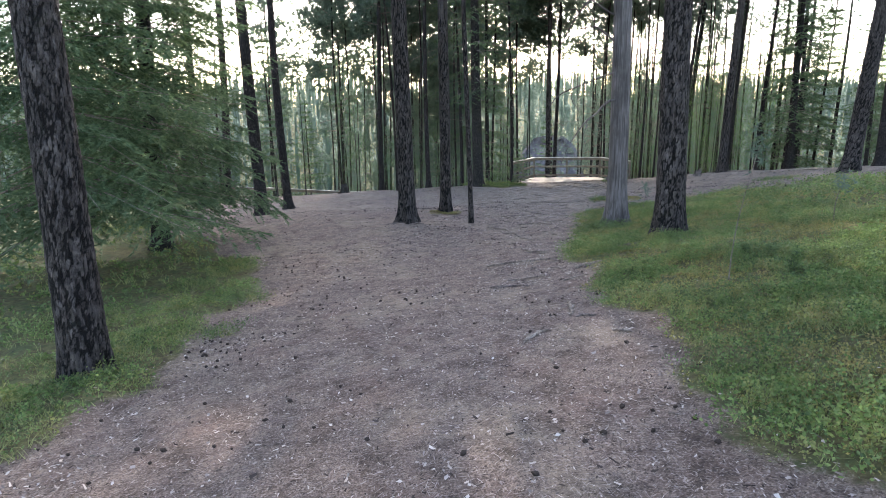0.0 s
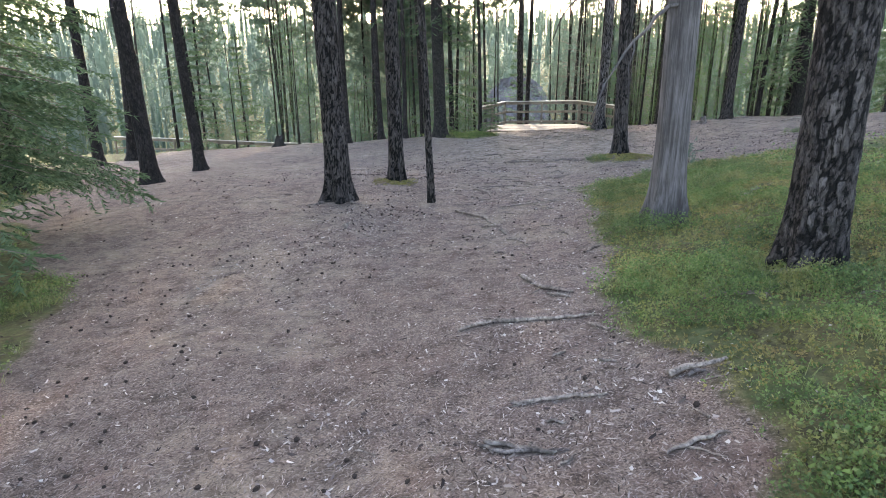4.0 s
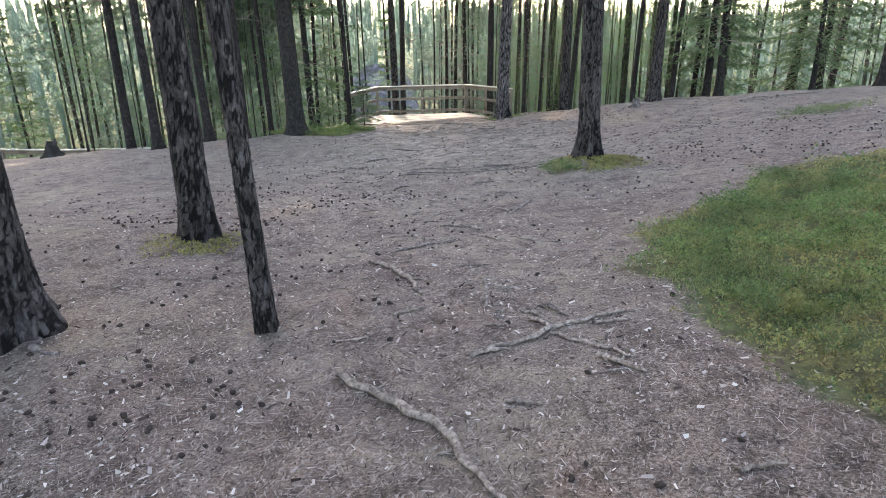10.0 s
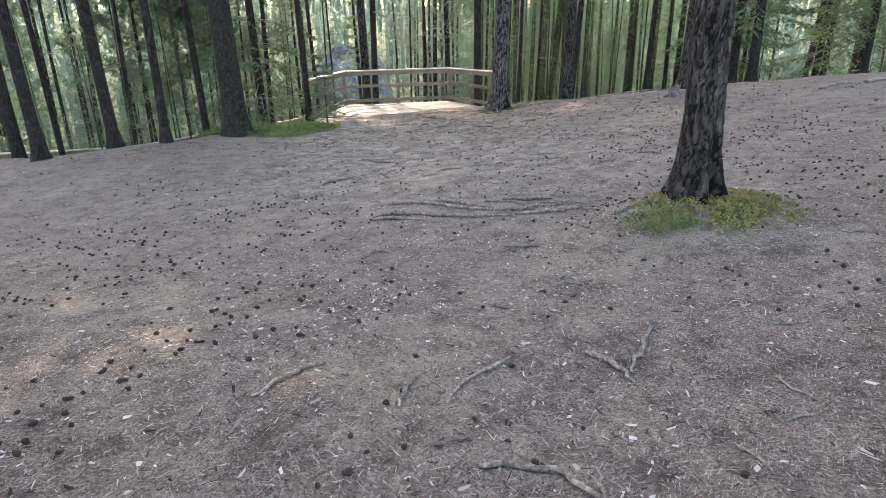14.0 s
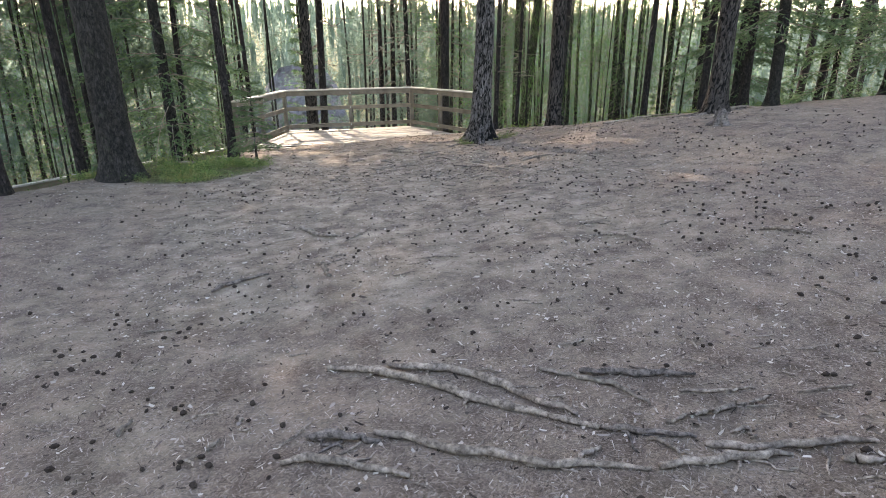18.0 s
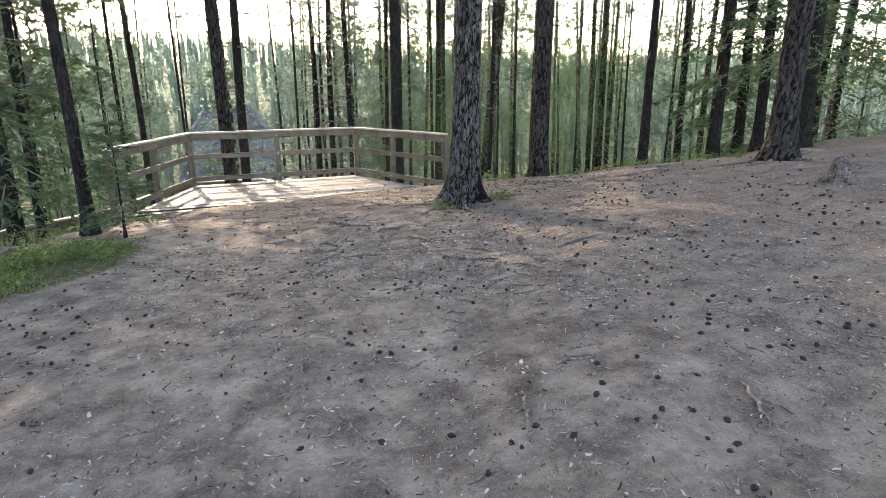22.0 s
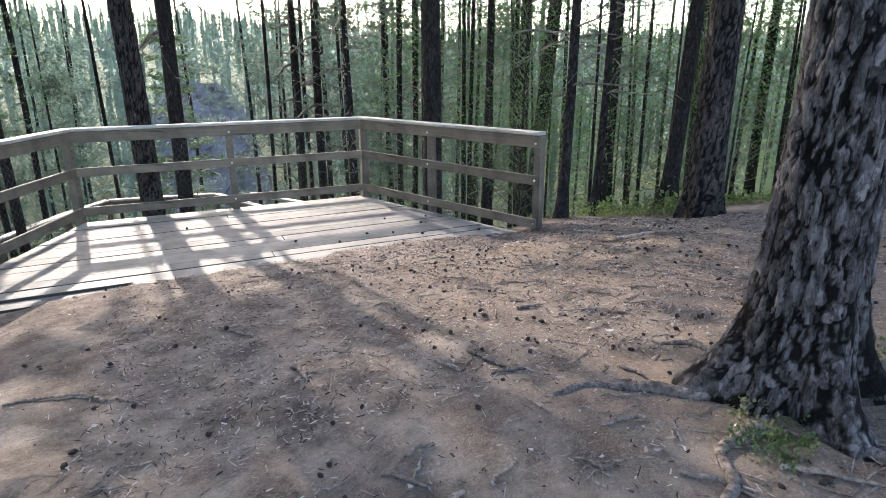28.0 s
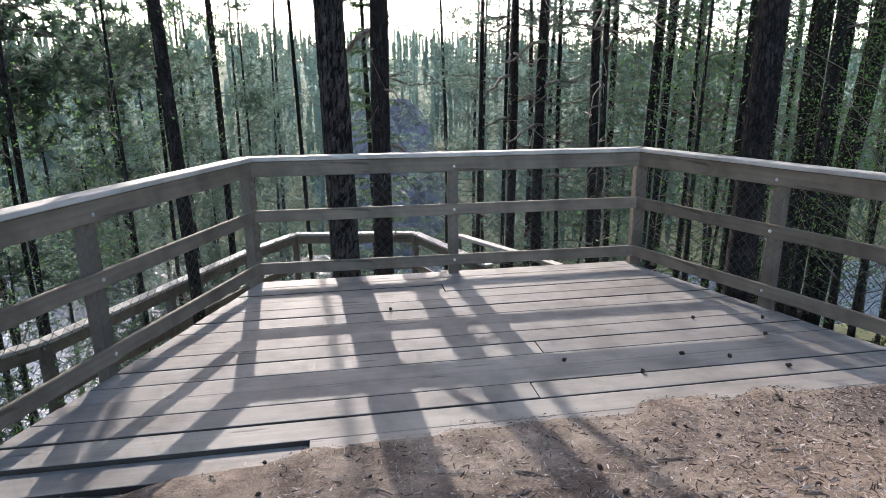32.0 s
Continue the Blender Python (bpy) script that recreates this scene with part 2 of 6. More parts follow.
    needle = m.mix(fine, (0.14, 0.100, 0.068), (0.40, 0.30, 0.21))
    edge = m.node("Math")
    edge.operation = "MULTIPLY_ADD"
    m.link(mid, edge.inputs[0])
    edge.inputs[1].default_value = 0.7
    m.link(sep.outputs[0], edge.inputs[2])
    fac = m.ramp(edge.outputs[0], (0.80, (0, 0, 0)), (0.98, (1, 1, 1)))
    red = m.node("Math")
    red.operation = "MULTIPLY"
    m.link(sep.outputs[1], red.inputs[0])
    m.link(m.ramp(mid, (0.3, (0.3,) * 3), (0.65, (1, 1, 1))), red.inputs[1])
    soil = m.mix(red.outputs[0], soil, needle)
    c = m.mix(fac, soil, moss)
    n = m.bump(fine, 0.9, 0.012)
    n = m.bump(mid, 0.5, 0.03, n)
    return m.done(c, n)


SOIL = ground_material()


def plank_material(name, a, b, grain_axis, rough=0.7):
    """Weathered sawn softwood with grain along one axis; each board has its own tone."""
    m = Mat(name, rough, 0, 0.3)
    s = [34, 34, 34]
    s[grain_axis] = 0.9
    grain = m.noise(m.coord(tuple(s)), 1.0, 5, 0.7)
    stain = m.noise(m.coord((1, 1, 1)), 2.2, 4, 0.6)
    rnd = m.node("ObjectInfo").outputs["Random"]
    c = m.mix(grain, a, b)
    c = m.mix(m.ramp(stain, (0.42, (0, 0, 0)), (0.66, (0.6,) * 3)), c, tuple(x * 0.55 for x in a))
    knots = m.noise(m.coord(tuple(1.2 if k == grain_axis else 9 for k in range(3))), 1.6, 3, 0.5)
    c = m.mix(m.ramp(knots, (0.66, (0, 0, 0)), (0.72, (0.7,) * 3)), c, tuple(x * 0.4 for x in a))
    c = m.mix(1.0, c, m.ramp(rnd, (0, (0.80, 0.79, 0.78)), (1, (1.12, 1.10, 1.06))), "MULTIPLY")
    return m.done(c, m.bump(grain, 0.4, 0.004))


DECK = plank_material("weathered_deck_boards", (0.175, 0.164, 0.152), (0.335, 0.317, 0.296), 0)
RAIL = plank_material("weathered_rail_boards", (0.115, 0.092, 0.069), (0.275, 0.226, 0.175), 0)
POST = plank_material("weathered_post_timber", (0.11, 0.091, 0.072), (0.25, 0.21, 0.168), 2)
# Dark tone that stands in for the shade in the plank gaps.
DECK_EDGE = plank_material("gap_shaded_plank_edges", (0.030, 0.026, 0.022), (0.075, 0.066, 0.055), 0)
# A paler tone than the rail boards.
CAP = plank_material("pale_handrail_cap", (0.34, 0.32, 0.29), (0.56, 0.53, 0.49), 0)
steel = Mat("galvanised_steel", 0.35, 1.0)
STEEL = steel.done(steel.mix(steel.noise(steel.coord(), 60, 3), (0.45, 0.45, 0.46), (0.7, 0.7, 0.7)))
mesh_wire = Mat("dull_fence_wire", 0.65, 0.6)
WIRE = mesh_wire.done((0.10, 0.105, 0.10))
cone_m = Mat("pine_cone_scales", 0.85, 0, 0.2)
CONE = cone_m.done(cone_m.mix(cone_m.noise(cone_m.coord((1, 1, 1), True), 90, 3), (0.012, 0.009, 0.008), (0.052, 0.037, 0.029)))
chip_m = Mat("bark_flakes_and_needles", 0.85, 0, 0.2)
CHIP = chip_m.done(chip_m.ramp(chip_m.node("NewGeometry").outputs["Random Per Island"], (0.0, (0.022, 0.016, 0.014)), (0.33, (0.075, 0.056, 0.048)), (0.62, (0.25, 0.205, 0.185)), (0.85, (0.40, 0.345, 0.305)), (1.0, (0.50, 0.445, 0.40))))
pale_m = Mat("pale_bark_plates", 0.8, 0, 0.25)
PALE = pale_m.done(pale_m.ramp(pale_m.node("NewGeometry").outputs["Random Per Island"], (0.0, (0.12, 0.095, 0.082)), (0.4, (0.29, 0.245, 0.215)), (1.0, (0.54, 0.48, 0.43))))
water_m = Mat("river_water", 0.1, 0, 0.5)
WATER = water_m.done(water_m.mix(water_m.noise(water_m.coord((1, 1, 1), True), 0.3, 3), (0.02, 0.03, 0.035), (0.04, 0.055, 0.06)), water_m.bump(water_m.noise(water_m.coord((1, 1, 1), True), 2.6, 4), 0.9, 0.16))
rock_m = Mat("grey_bedrock", 0.9, 0, 0.2)
ROCK = rock_m.done(rock_m.mix(rock_m.noise(rock_m.coord((1, 1, 2), True), 0.6, 6, 0.7), (0.045, 0.042, 0.044), (0.15, 0.142, 0.15)), rock_m.bump(rock_m.noise(rock_m.coord((1, 1, 2), True), 0.8, 6), 1.0, 0.5))

# ---- terrain ----
EDGE_X = (-60, -20, -10.5, -7, -4.5, -2, -1, 0.3, 0.9, 7.3, 7.9, 8.9, 9.8, 11, 13, 20, 60)
EDGE_Y = (34, 32, 31, 28.3, 26.9, 27.4, 29.4, 31.0, 33.4, 33.7, 33.5, 33.6, 33.5, 32.4, 31.3, 33, 36)
SWELL_X, SWELL_Y, SWELL_W = (-6, -2, 2, 6, 10), (5, 10.5, 16, 21.5, 27, 32.5), 3.2
SWELL = (-0.011, -0.106, -0.037, 0.223, -0.08, -0.134, -0.26, -0.092, 0.287, -0.176, 0.149, 0.197, -0.375, 0.018, 0.078,
         -0.17, -0.276, -0.056, -0.237, 0.032, 0.075, 0.199, -0.207, 0.016, 0.208, 0.117, 0.215, -0.013, 0.127, -0.136)
RIVER_Z = -16.0


def smooth(a, b, v):
    t = np.clip((v - a) / (b - a), 0, 1)
    return t * t * (3 - 2 * t)


def plateau(x, y):
    x, y = np.clip(x, -16, 18), np.clip(y, -8, 36)
    u, v = x / 10, y / 20 - 0.9
    z = -1.042 + 0.701 * u - 1.475 * v - 0.362 * u * v - 0.408 * v * v
    for k, h in enumerate(SWELL):
        a, b = SWELL_X[k % 5], SWELL_Y[k // 5]
        z = z + h * np.exp(-((x - a) ** 2 + (y - b) ** 2) / (2 * SWELL_W ** 2))
    return z


def edge_y(x):
    return np.interp(x, EDGE_X, EDGE_Y)


def height(x, y):
    x, y = np.asarray(x, float), np.asarray(y, float)
    d = y - edge_y(x)
    below = np.where(d > 0, np.sqrt(np.maximum(d, 0) ** 2 + 2.2 ** 2) - 2.2, 0)
    slope = 0.78 + 0.08 * np.sin(x * 0.23 + 1.0) - 0.22 * smooth(0, 16, x)
    bank = plateau(x, y) - slope * below
    shore = 86 - 12 * smooth(0, 22, x)
    far = RIVER_Z - 0.6 + np.clip((y - shore) / 120, 0, None) ** 0.75 * 18 * (1 - 0.2 * np.sin(x / 70))
    far = np.where(y > shore, np.minimum(far, 8 + 4 * np.sin(x / 60 + 0.7)), RIVER_Z - 0.6)
    lip = -0.10 * np.exp(-((x - 0.9) / 1.0) ** 2 - ((y - 33.3) / 0.8) ** 2) - 0.13 * np.exp(-((x - 9.4) / 1.3) ** 2 - ((y - 33.5) / 1.0) ** 2)
    spill = np.interp(x, (1.5, 2.1, 2.6, 3.4, 4.2, 4.6, 5.2, 6.25, 7.2), (33.7, 33.86, 33.95, 34.05, 34.15, 34.16, 34.09, 34.0, 33.85)) + 0.022 * np.sin(9.3 * x) + 0.02 * np.sin(16 * x + 1 + np.sin(5 * x))
    apron = -2.292 + np.where(y < spill, 0.13, 0.8) * (spill - y)
    w = smooth(1.5, 2.2, x) * (1 - smooth(6.9, 7.6, x)) * smooth(32.7, 33.5, y) * (1 - smooth(34.6, 35.2, y))
    bank = bank + (apron - bank) * w
    hummock = 0.055 * np.clip(cover(x, y) - 0.35, 0, 1) * np.sin(5.1 * x + 1.7 * np.sin(3.3 * y)) * np.sin(4.3 * y + 1.3 * np.sin(3.9 * x)) * (np.abs(x) < 14) * (y < 32)
    foot = 0.19 * np.exp(-((x - 3.5) / 0.75) ** 2 - ((y - 18.5) / 0.7) ** 2)
    return np.maximum(bank, far) + lip + hummock + foot


def cover(x, y):
    """How much moss and shrubs cover the ground, 0 to 1."""
    x, y = np.asarray(x, float), np.asarray(y, float)
    x, y = x + 0.16 * np.sin(2.3 * y + 1.1 * np.sin(1.9 * x)) + 0.07 * np.sin(7.1 * y + 2 * x), y + 0.2 * np.sin(2.1 * x + 0.8) + 0.06 * np.sin(6.3 * x + y)
    xr = np.interp(y, (-5, 2, 4, 7.6, 9.7, 10.9, 11.7, 12.4, 13.6, 14.4, 15.1, 15.8, 16.3), (1.5, 1.15, 1.0, 0.85, 0.95, 1.3, 1.6, 1.3, 1.6, 2.2, 2.6, 3.8, 6.5))
    right = smooth(-0.25, 0.55, x - xr) * smooth(0.0, 0.7, 16.3 - y + 0.05 * np.clip(x - 5, 0, 9) - 0.35 * np.clip(x - 6, 0, 9))
    xl = np.interp(y, (-5, 2.5, 4.9, 6.5, 9, 9.8, 11.5, 14, 20, 26), (-2.3, -2.5, -2.8, -3.1, -3.6, -4.0, -5.2, -7.9, -10.5, -13))
    left = smooth(-0.25, 0.6, xl - x)
    mound = np.maximum(1.1 - np.hypot((x - 3.55) / 0.6, (y - 18.42) / 0.62), 0.75 - np.hypot((x + 1.42) / 0.6, (y - 15.95) / 0.5))
    mound = np.maximum(mound, 1.0 - np.hypot((x - 8.6) / 1.3, (y - 20.2) / 0.5))
    d = y - edge_y(x)
    rim = smooth(-0.7, 0.6, d - 1.5 * (x < -1.7)) * np.where((x > 0.8) & (x < 8), 0.0, 1.0) + smooth(1.0, 3.0, d)
    bank = smooth(0.0, 0.8, 1.2 - np.hypot((x + 0.2) / 1.6, (y - 29.0) / 1.4)) + smooth(0, 0.6, 0.9 - np.hypot((x - 1.0) / 0.7, (y - 29.9) / 0.6))
    rightrim = smooth(-1.2, 0.8, d) * (x > 9.5)
    return np.clip(np.maximum.reduce([right, left, np.clip(mound, 0, 1), rim, bank, rightrim]), 0, 1)


def red_litter(x, y):
    return np.clip(1.15 - np.hypot((x - 6.5) / 2.2, (y - 32.2) / 1.5), 0, 1) + 0.35 * np.clip(1 - np.hypot((x - 5) / 2.5, (y - 29.4) / 1.5), 0, 1)


def spread(lo, hi, step, far, grow=1.16):
    mid = list(np.arange(lo, hi + step / 2, step))
    a, s = [], step
    v = hi
    while v < far:
        s *= grow
        v += s
        a.append(v)
    b, s, v = [], step, lo
    while v > -far:
        s *= grow
        v -= s
        b.append(v)
    return np.array(b[::-1] + mid + a)


def link_mesh(name, verts, faces, material, parent=None, smooth_shade=False):
    me = bpy.data.meshes.new(name)
    me.from_pydata([tuple(v) for v in verts] if not isinstance(verts, np.ndarray) else verts.tolist(), [], faces if not isinstance(faces, np.ndarray) else faces.tolist())
    me.materials.append(material)
    if smooth_shade:
        me.polygons.foreach_set("use_smooth", [True] * len(me.polygons))
    ob = new(name, me)
    if parent:
        ob.parent = parent
    return ob


def build_ground():
    xs, ys = spread(-11, 14, 0.13, 700), spread(-2, 36, 0.13, 900)
    X, Y = np.meshgrid(xs, ys)
    Z = height(X, Y)
    rough = np.zeros_like(Z)
    for k, (f, a) in enumerate(((0.9, 0.035), (2.1, 0.016), (4.7, 0.008))):
        rough += a * np.sin(X * f * 1.3 + 2.1 * k + 1.7 * np.sin(Y * f * 0.7)) * np.sin(Y * f * 1.1 + 0.7 * k + 1.3 * np.sin(X * f * 0.8))
    Z = Z + rough * (np.abs(X) < 60)
    nx, ny = len(xs), len(ys)
    i = np.arange(nx * ny).reshape(ny, nx)
    quads = np.stack([i[:-1, :-1], i[:-1, 1:], i[1:, 1:], i[1:, :-1]], -1).reshape(-1, 4)
    ob = link_mesh("ground", np.stack([X, Y, Z], -1).reshape(-1, 3), quads, SOIL, None, True)
    col = ob.data.color_attributes.new("cover", "FLOAT_COLOR", "POINT")
    data = np.zeros((nx * ny, 4), np.float32)
    data[:, 2] = (smooth(17, 24, Y) * (1 - 0.7 * smooth(3.4, 6.5, X)) * (0.25 + 0.75 * smooth(-1.8, 1.2, X))).ravel()
    data[:, 0], data[:, 1], data[:, 3] = cover(X, Y).ravel(), np.clip(red_litter(X, Y), 0, 1).ravel(), 1
    col.data.foreach_set("color", data.ravel())
    return tagged(ob, "trodden forest floor of brown needle litter and moss", "ground", kind="structure")


def ground_z(x, y):
    z = float(height(x, y))
    for k, (f, a) in enumerate(((0.9, 0.035), (2.1, 0.016), (4.7, 0.008))):
        z += a * math.sin(x * f * 1.3 + 2.1 * k + 1.7 * math.sin(y * f * 0.7)) * math.sin(y * f * 1.1 + 0.7 * k + 1.3 * math.sin(x * f * 0.8))
    return z


build_ground()
w = 420
water = link_mesh("water", [(-w, 55, RIVER_Z), (w, 55, RIVER_Z), (w, 130, RIVER_Z), (-w, 130, RIVER_Z)], [(0, 1, 2, 3)], WATER)
tagged(water, "dark rippled river water in the valley", "water", kind="structure")


# ---- building helpers ----
class Acc:
    """Gathers vertices and faces of one mesh."""
    def __init__(self):
        self.v, self.f, self.n = [], [], 0

    def add(self, verts, faces):
        self.v.append(np.asarray(verts, float).reshape(-1, 3))
        self.f.extend([tuple(int(i) + self.n for i in face) for face in faces])
        self.n += len(self.v[-1])

    def tris(self, verts):
        """Loose triangles, three vertices each."""
        verts = np.asarray(verts, float).reshape(-1, 3)
        k = len(verts) // 3
        idx = (np.arange(k * 3) + self.n).reshape(k, 3)
        self.v.append(verts)
        self.f.extend(map(tuple, idx.tolist()))
        self.n += len(verts)

    def quads(self, verts):
        """Loose quads, four vertices each."""
        verts = np.asarray(verts, float).reshape(-1, 3)
        k = len(verts) // 4
        self.v.append(verts)
        self.f.extend(map(tuple, (np.arange(k * 4) + self.n).reshape(k, 4).tolist()))
        self.n += len(verts)

    def tube(self, pts, radii, segs=6, cap=True):
        pts = np.asarray(pts, float)
        tang = np.gradient(pts, axis=0)
        tang /= np.linalg.norm(tang, axis=1)[:, None] + 1e-9
        ref = np.array((0.0, 0.0, 1.0)) if abs(tang[0][2]) < 0.9 else np.array((1.0, 0.0, 0.0))
        side = np.cross(tang, ref)
        side /= np.linalg.norm(side, axis=1)[:, None] + 1e-9
        up = np.cross(side, tang)
        a = np.arange(segs) * 2 * np.pi / segs
        ring = pts[:, None, :] + np.asarray(radii)[:, None, None] * (np.cos(a)[None, :, None] * side[:, None, :] + np.sin(a)[None, :, None] * up[:, None, :])
        n = len(pts)
        faces = [(i * segs + j, i * segs + (j + 1) % segs, (i + 1) * segs + (j + 1) % segs, (i + 1) * segs + j) for i in range(n - 1) for j in range(segs)]
        if cap:
            faces += [tuple(range(segs))[::-1], tuple((n - 1) * segs + j for j in range(segs))]
        self.add(ring.reshape(-1, 3), faces)

    def box(self, lo, hi):
        (a, b, c), (d, e, f) = lo, hi
        self.add([(a, b, c), (d, b, c), (d, e, c), (a, e, c), (a, b, f), (d, b, f), (d, e, f), (a, e, f)],
                 [(3, 2, 1, 0), (4, 5, 6, 7), (0, 1, 5, 4), (1, 2, 6, 5), (2, 3, 7, 6), (3, 0, 4, 7)])

    def mesh(self, name, material, smooth_shade=False):
        me = bpy.data.meshes.new(name)
        me.from_pydata(np.concatenate(self.v).tolist(), [], self.f)
        me.materials.append(material)
        if smooth_shade:
            me.polygons.foreach_set("use_smooth", [True] * len(me.polygons))
        return me

    def part(self, name, material, parent=None, label="", smooth_shade=False):
        ob = new(name, self.mesh(name, material, smooth_shade))
        if parent:
            ob.parent = parent
        return tagged(ob, label) if label else ob


def part_of(mesh, name, parent):
    ob = new(name, mesh)
    ob.parent = parent
    return ob


def rng(seed):
    return np.random.RandomState(seed)


def unit(v):
    return v / (np.linalg.norm(v, axis=-1, keepdims=True) + 1e-9)


def bevelled_board(size, bevel=0.004):
    """A sawn board centred on its base plane's middle, with eased edges."""
    bm = bmesh.new()
    bmesh.ops.create_cube(bm, size=1.0)
    for v in bm.verts:
        v.co = Vector((v.co.x * size[0], v.co.y * size[1], v.co.z * size[2]))
    bmesh.ops.bevel(bm, geom=list(bm.edges), offset=bevel, segments=1, affect="EDGES")
    me = bpy.data.meshes.new("board")
    bm.to_mesh(me)
    bm.free()
    return me


# ---- trees ----
def trunk_near(r, flare, lobes, seed, top=5.0, height_all=19.0, lean=(0, 0), plates=1.0, segs=84, ring=0.034):
    """A trunk with modelled bark plates and root flare up to `top`, plainer above."""
    g = rng(seed)
    acc = Acc()
    zs = np.concatenate([np.arange(-0.25, 0.5, ring * 0.8), np.arange(0.5, top, ring), np.linspace(top, height_all, 14)])
    a = np.arange(segs) * 2 * np.pi / segs
    ph = g.rand(6) * 6.28
    shift = Vector(g.rand(3) * 40)
    px, py = np.cos(a), np.sin(a)
    rows, relief = [], []
    for z in zs:
        k = max(z, 0)
        base = max(r * (1 - 0.028 * k), 0.03)
        fl = flare * math.exp(-k / 0.22) + 0.12 * math.exp(-k / 0.9)
        lob = 1 + fl * (0.55 + 0.45 * np.cos(lobes * a + ph[0] + 0.5 * np.sin(2 * a + ph[1])) + 0.2 * np.cos((lobes + 2) * a + ph[2]))
        rad = base * lob
        tone = np.full(segs, 0.6)
        if z < top + 0.5 and plates > 0:
            d = np.empty(segs)
            for j in range(segs):
                w = Vector((px[j] * r * 21, py[j] * r * 21, z * 5.2)) + shift
                w += noise.noise_vector(w * 0.55) * 0.3 + noise.noise_vector(w * 1.8) * 0.35 + noise.noise_vector(w * 4.5) * 0.28
                f, near = noise.voronoi(w)
                e = min(max((f[1] - f[0] - 0.08) / 0.20, 0.0), 1.0)
                q = near[0]
                lift = math.sin(q.x * 12.9 + q.y * 7.1 + q.z * 3.3)
                w2 = Vector((w.x * 1.9, w.y * 1.9, w.z * 2.4))
                f2 = noise.voronoi(w2)[0]
                e2 = min((f2[1] - f2[0]) / 0.3, 1.0)
                tone[j] = e * (0.74 + 0.22 * lift)
                d[j] = (0.0095 + 0.003 * lift) * e + 0.003 * e * min(e2 * 1.5, 1.0) - 0.0015 * (w.z - q.z) * e + 0.0025 * noise.noise(w * 4.1)
            fade = 1.0 if z < top - 0.5 else max(0.0, (top + 0.5 - z))
            rad = rad + 0.7 * plates * fade * (d - 0.008)
        cx, cy = lean[0] * k + 0.012 * math.sin(k * 0.7 + ph[4]), lean[1] * k + 0.012 * math.sin(k * 0.6 + ph[5])
        rows.append(np.stack([cx + rad * px, cy + rad * py, np.full(segs, z)], -1))
        relief.append(tone)
    n = len(rows)
    faces = [(i * segs + j, i * segs + (j + 1) % segs, (i + 1) * segs + (j + 1) % segs, (i + 1) * segs + j) for i in range(n - 1) for j in range(segs)]
    acc.add(np.concatenate(rows), faces)
    acc.relief = np.concatenate(relief)
    return acc


def bark_mesh(built, material):
    me = built.mesh("trunk", material, True)
    col = me.color_attributes.new("relief", "FLOAT_COLOR", "POINT")
    col.data.foreach_set("color", np.repeat(built.relief, 4).astype(np.float32))
    return me


def trunk_far(r, h, seed, lean=(0, 0), segs=10):
    g = rng(seed)
    acc = Acc()
    zs = np.concatenate([[-0.6, 0, 0.12, 0.35, 0.8], np.linspace(1.6, h, 12)])
    ph = g.rand(4) * 6.28
    sway = 0.05 + 0.05 * g.rand()
    pts = np.stack([lean[0] * zs + sway * np.sin(zs * 0.33 + ph[0]) - sway * math.sin(ph[0]), lean[1] * zs + sway * np.sin(zs * 0.29 + ph[1]) - sway * math.sin(ph[1]), zs], -1)
    rad = r * np.clip(1 - 0.72 * (np.maximum(zs, 0) / h) ** 1.1, 0.1, 1) * (1 + 0.75 * np.exp(-np.maximum(zs, 0) / 0.2))
    acc.tube(pts, rad, segs)
    return acc, pts


def sample(pts, z):
    return np.array([np.interp(z, pts[:, 2], pts[:, 0]), np.interp(z, pts[:, 2], pts[:, 1]), z])


def needle_clumps(acc, centres, g, count, length, width, flat=0.8):
    """Tufts of needles: thin triangles that fan out from each centre."""
    k = len(centres)
    if not k:
        return
    c = np.repeat(np.asarray(centres), count, axis=0)
    d = g.normal(size=(k * count, 3))
    d[:, 2] = d[:, 2] * flat + 0.15
    d = unit(d)
    s = unit(np.cross(d, g.normal(size=d.shape)))
    ln = length * (0.55 + 0.75 * g.rand(k * count, 1))
    wd = width * (0.6 + 0.8 * g.rand(k * count, 1))
    start = c + d * ln * 0.12 * g.rand(k * count, 1)
    acc.tris(np.stack([start - s * wd, start + s * wd, c + d * ln], 1).reshape(-1, 3))


def limb(acc, start, direction, length, r, g, droop=0.0, wiggle=0.12, steps=6, segs=4):
    pts = [np.array(start, float)]
    d = unit(np.array(direction, float))
    for i in range(steps):
        d = unit(d + g.normal(size=3) * wiggle + np.array((0, 0, -droop)))
        pts.append(pts[-1] + d * length / steps)
    pts = np.array(pts)
    acc.tube(pts, r * np.linspace(1, 0.2, len(pts)), segs, False)
    return pts


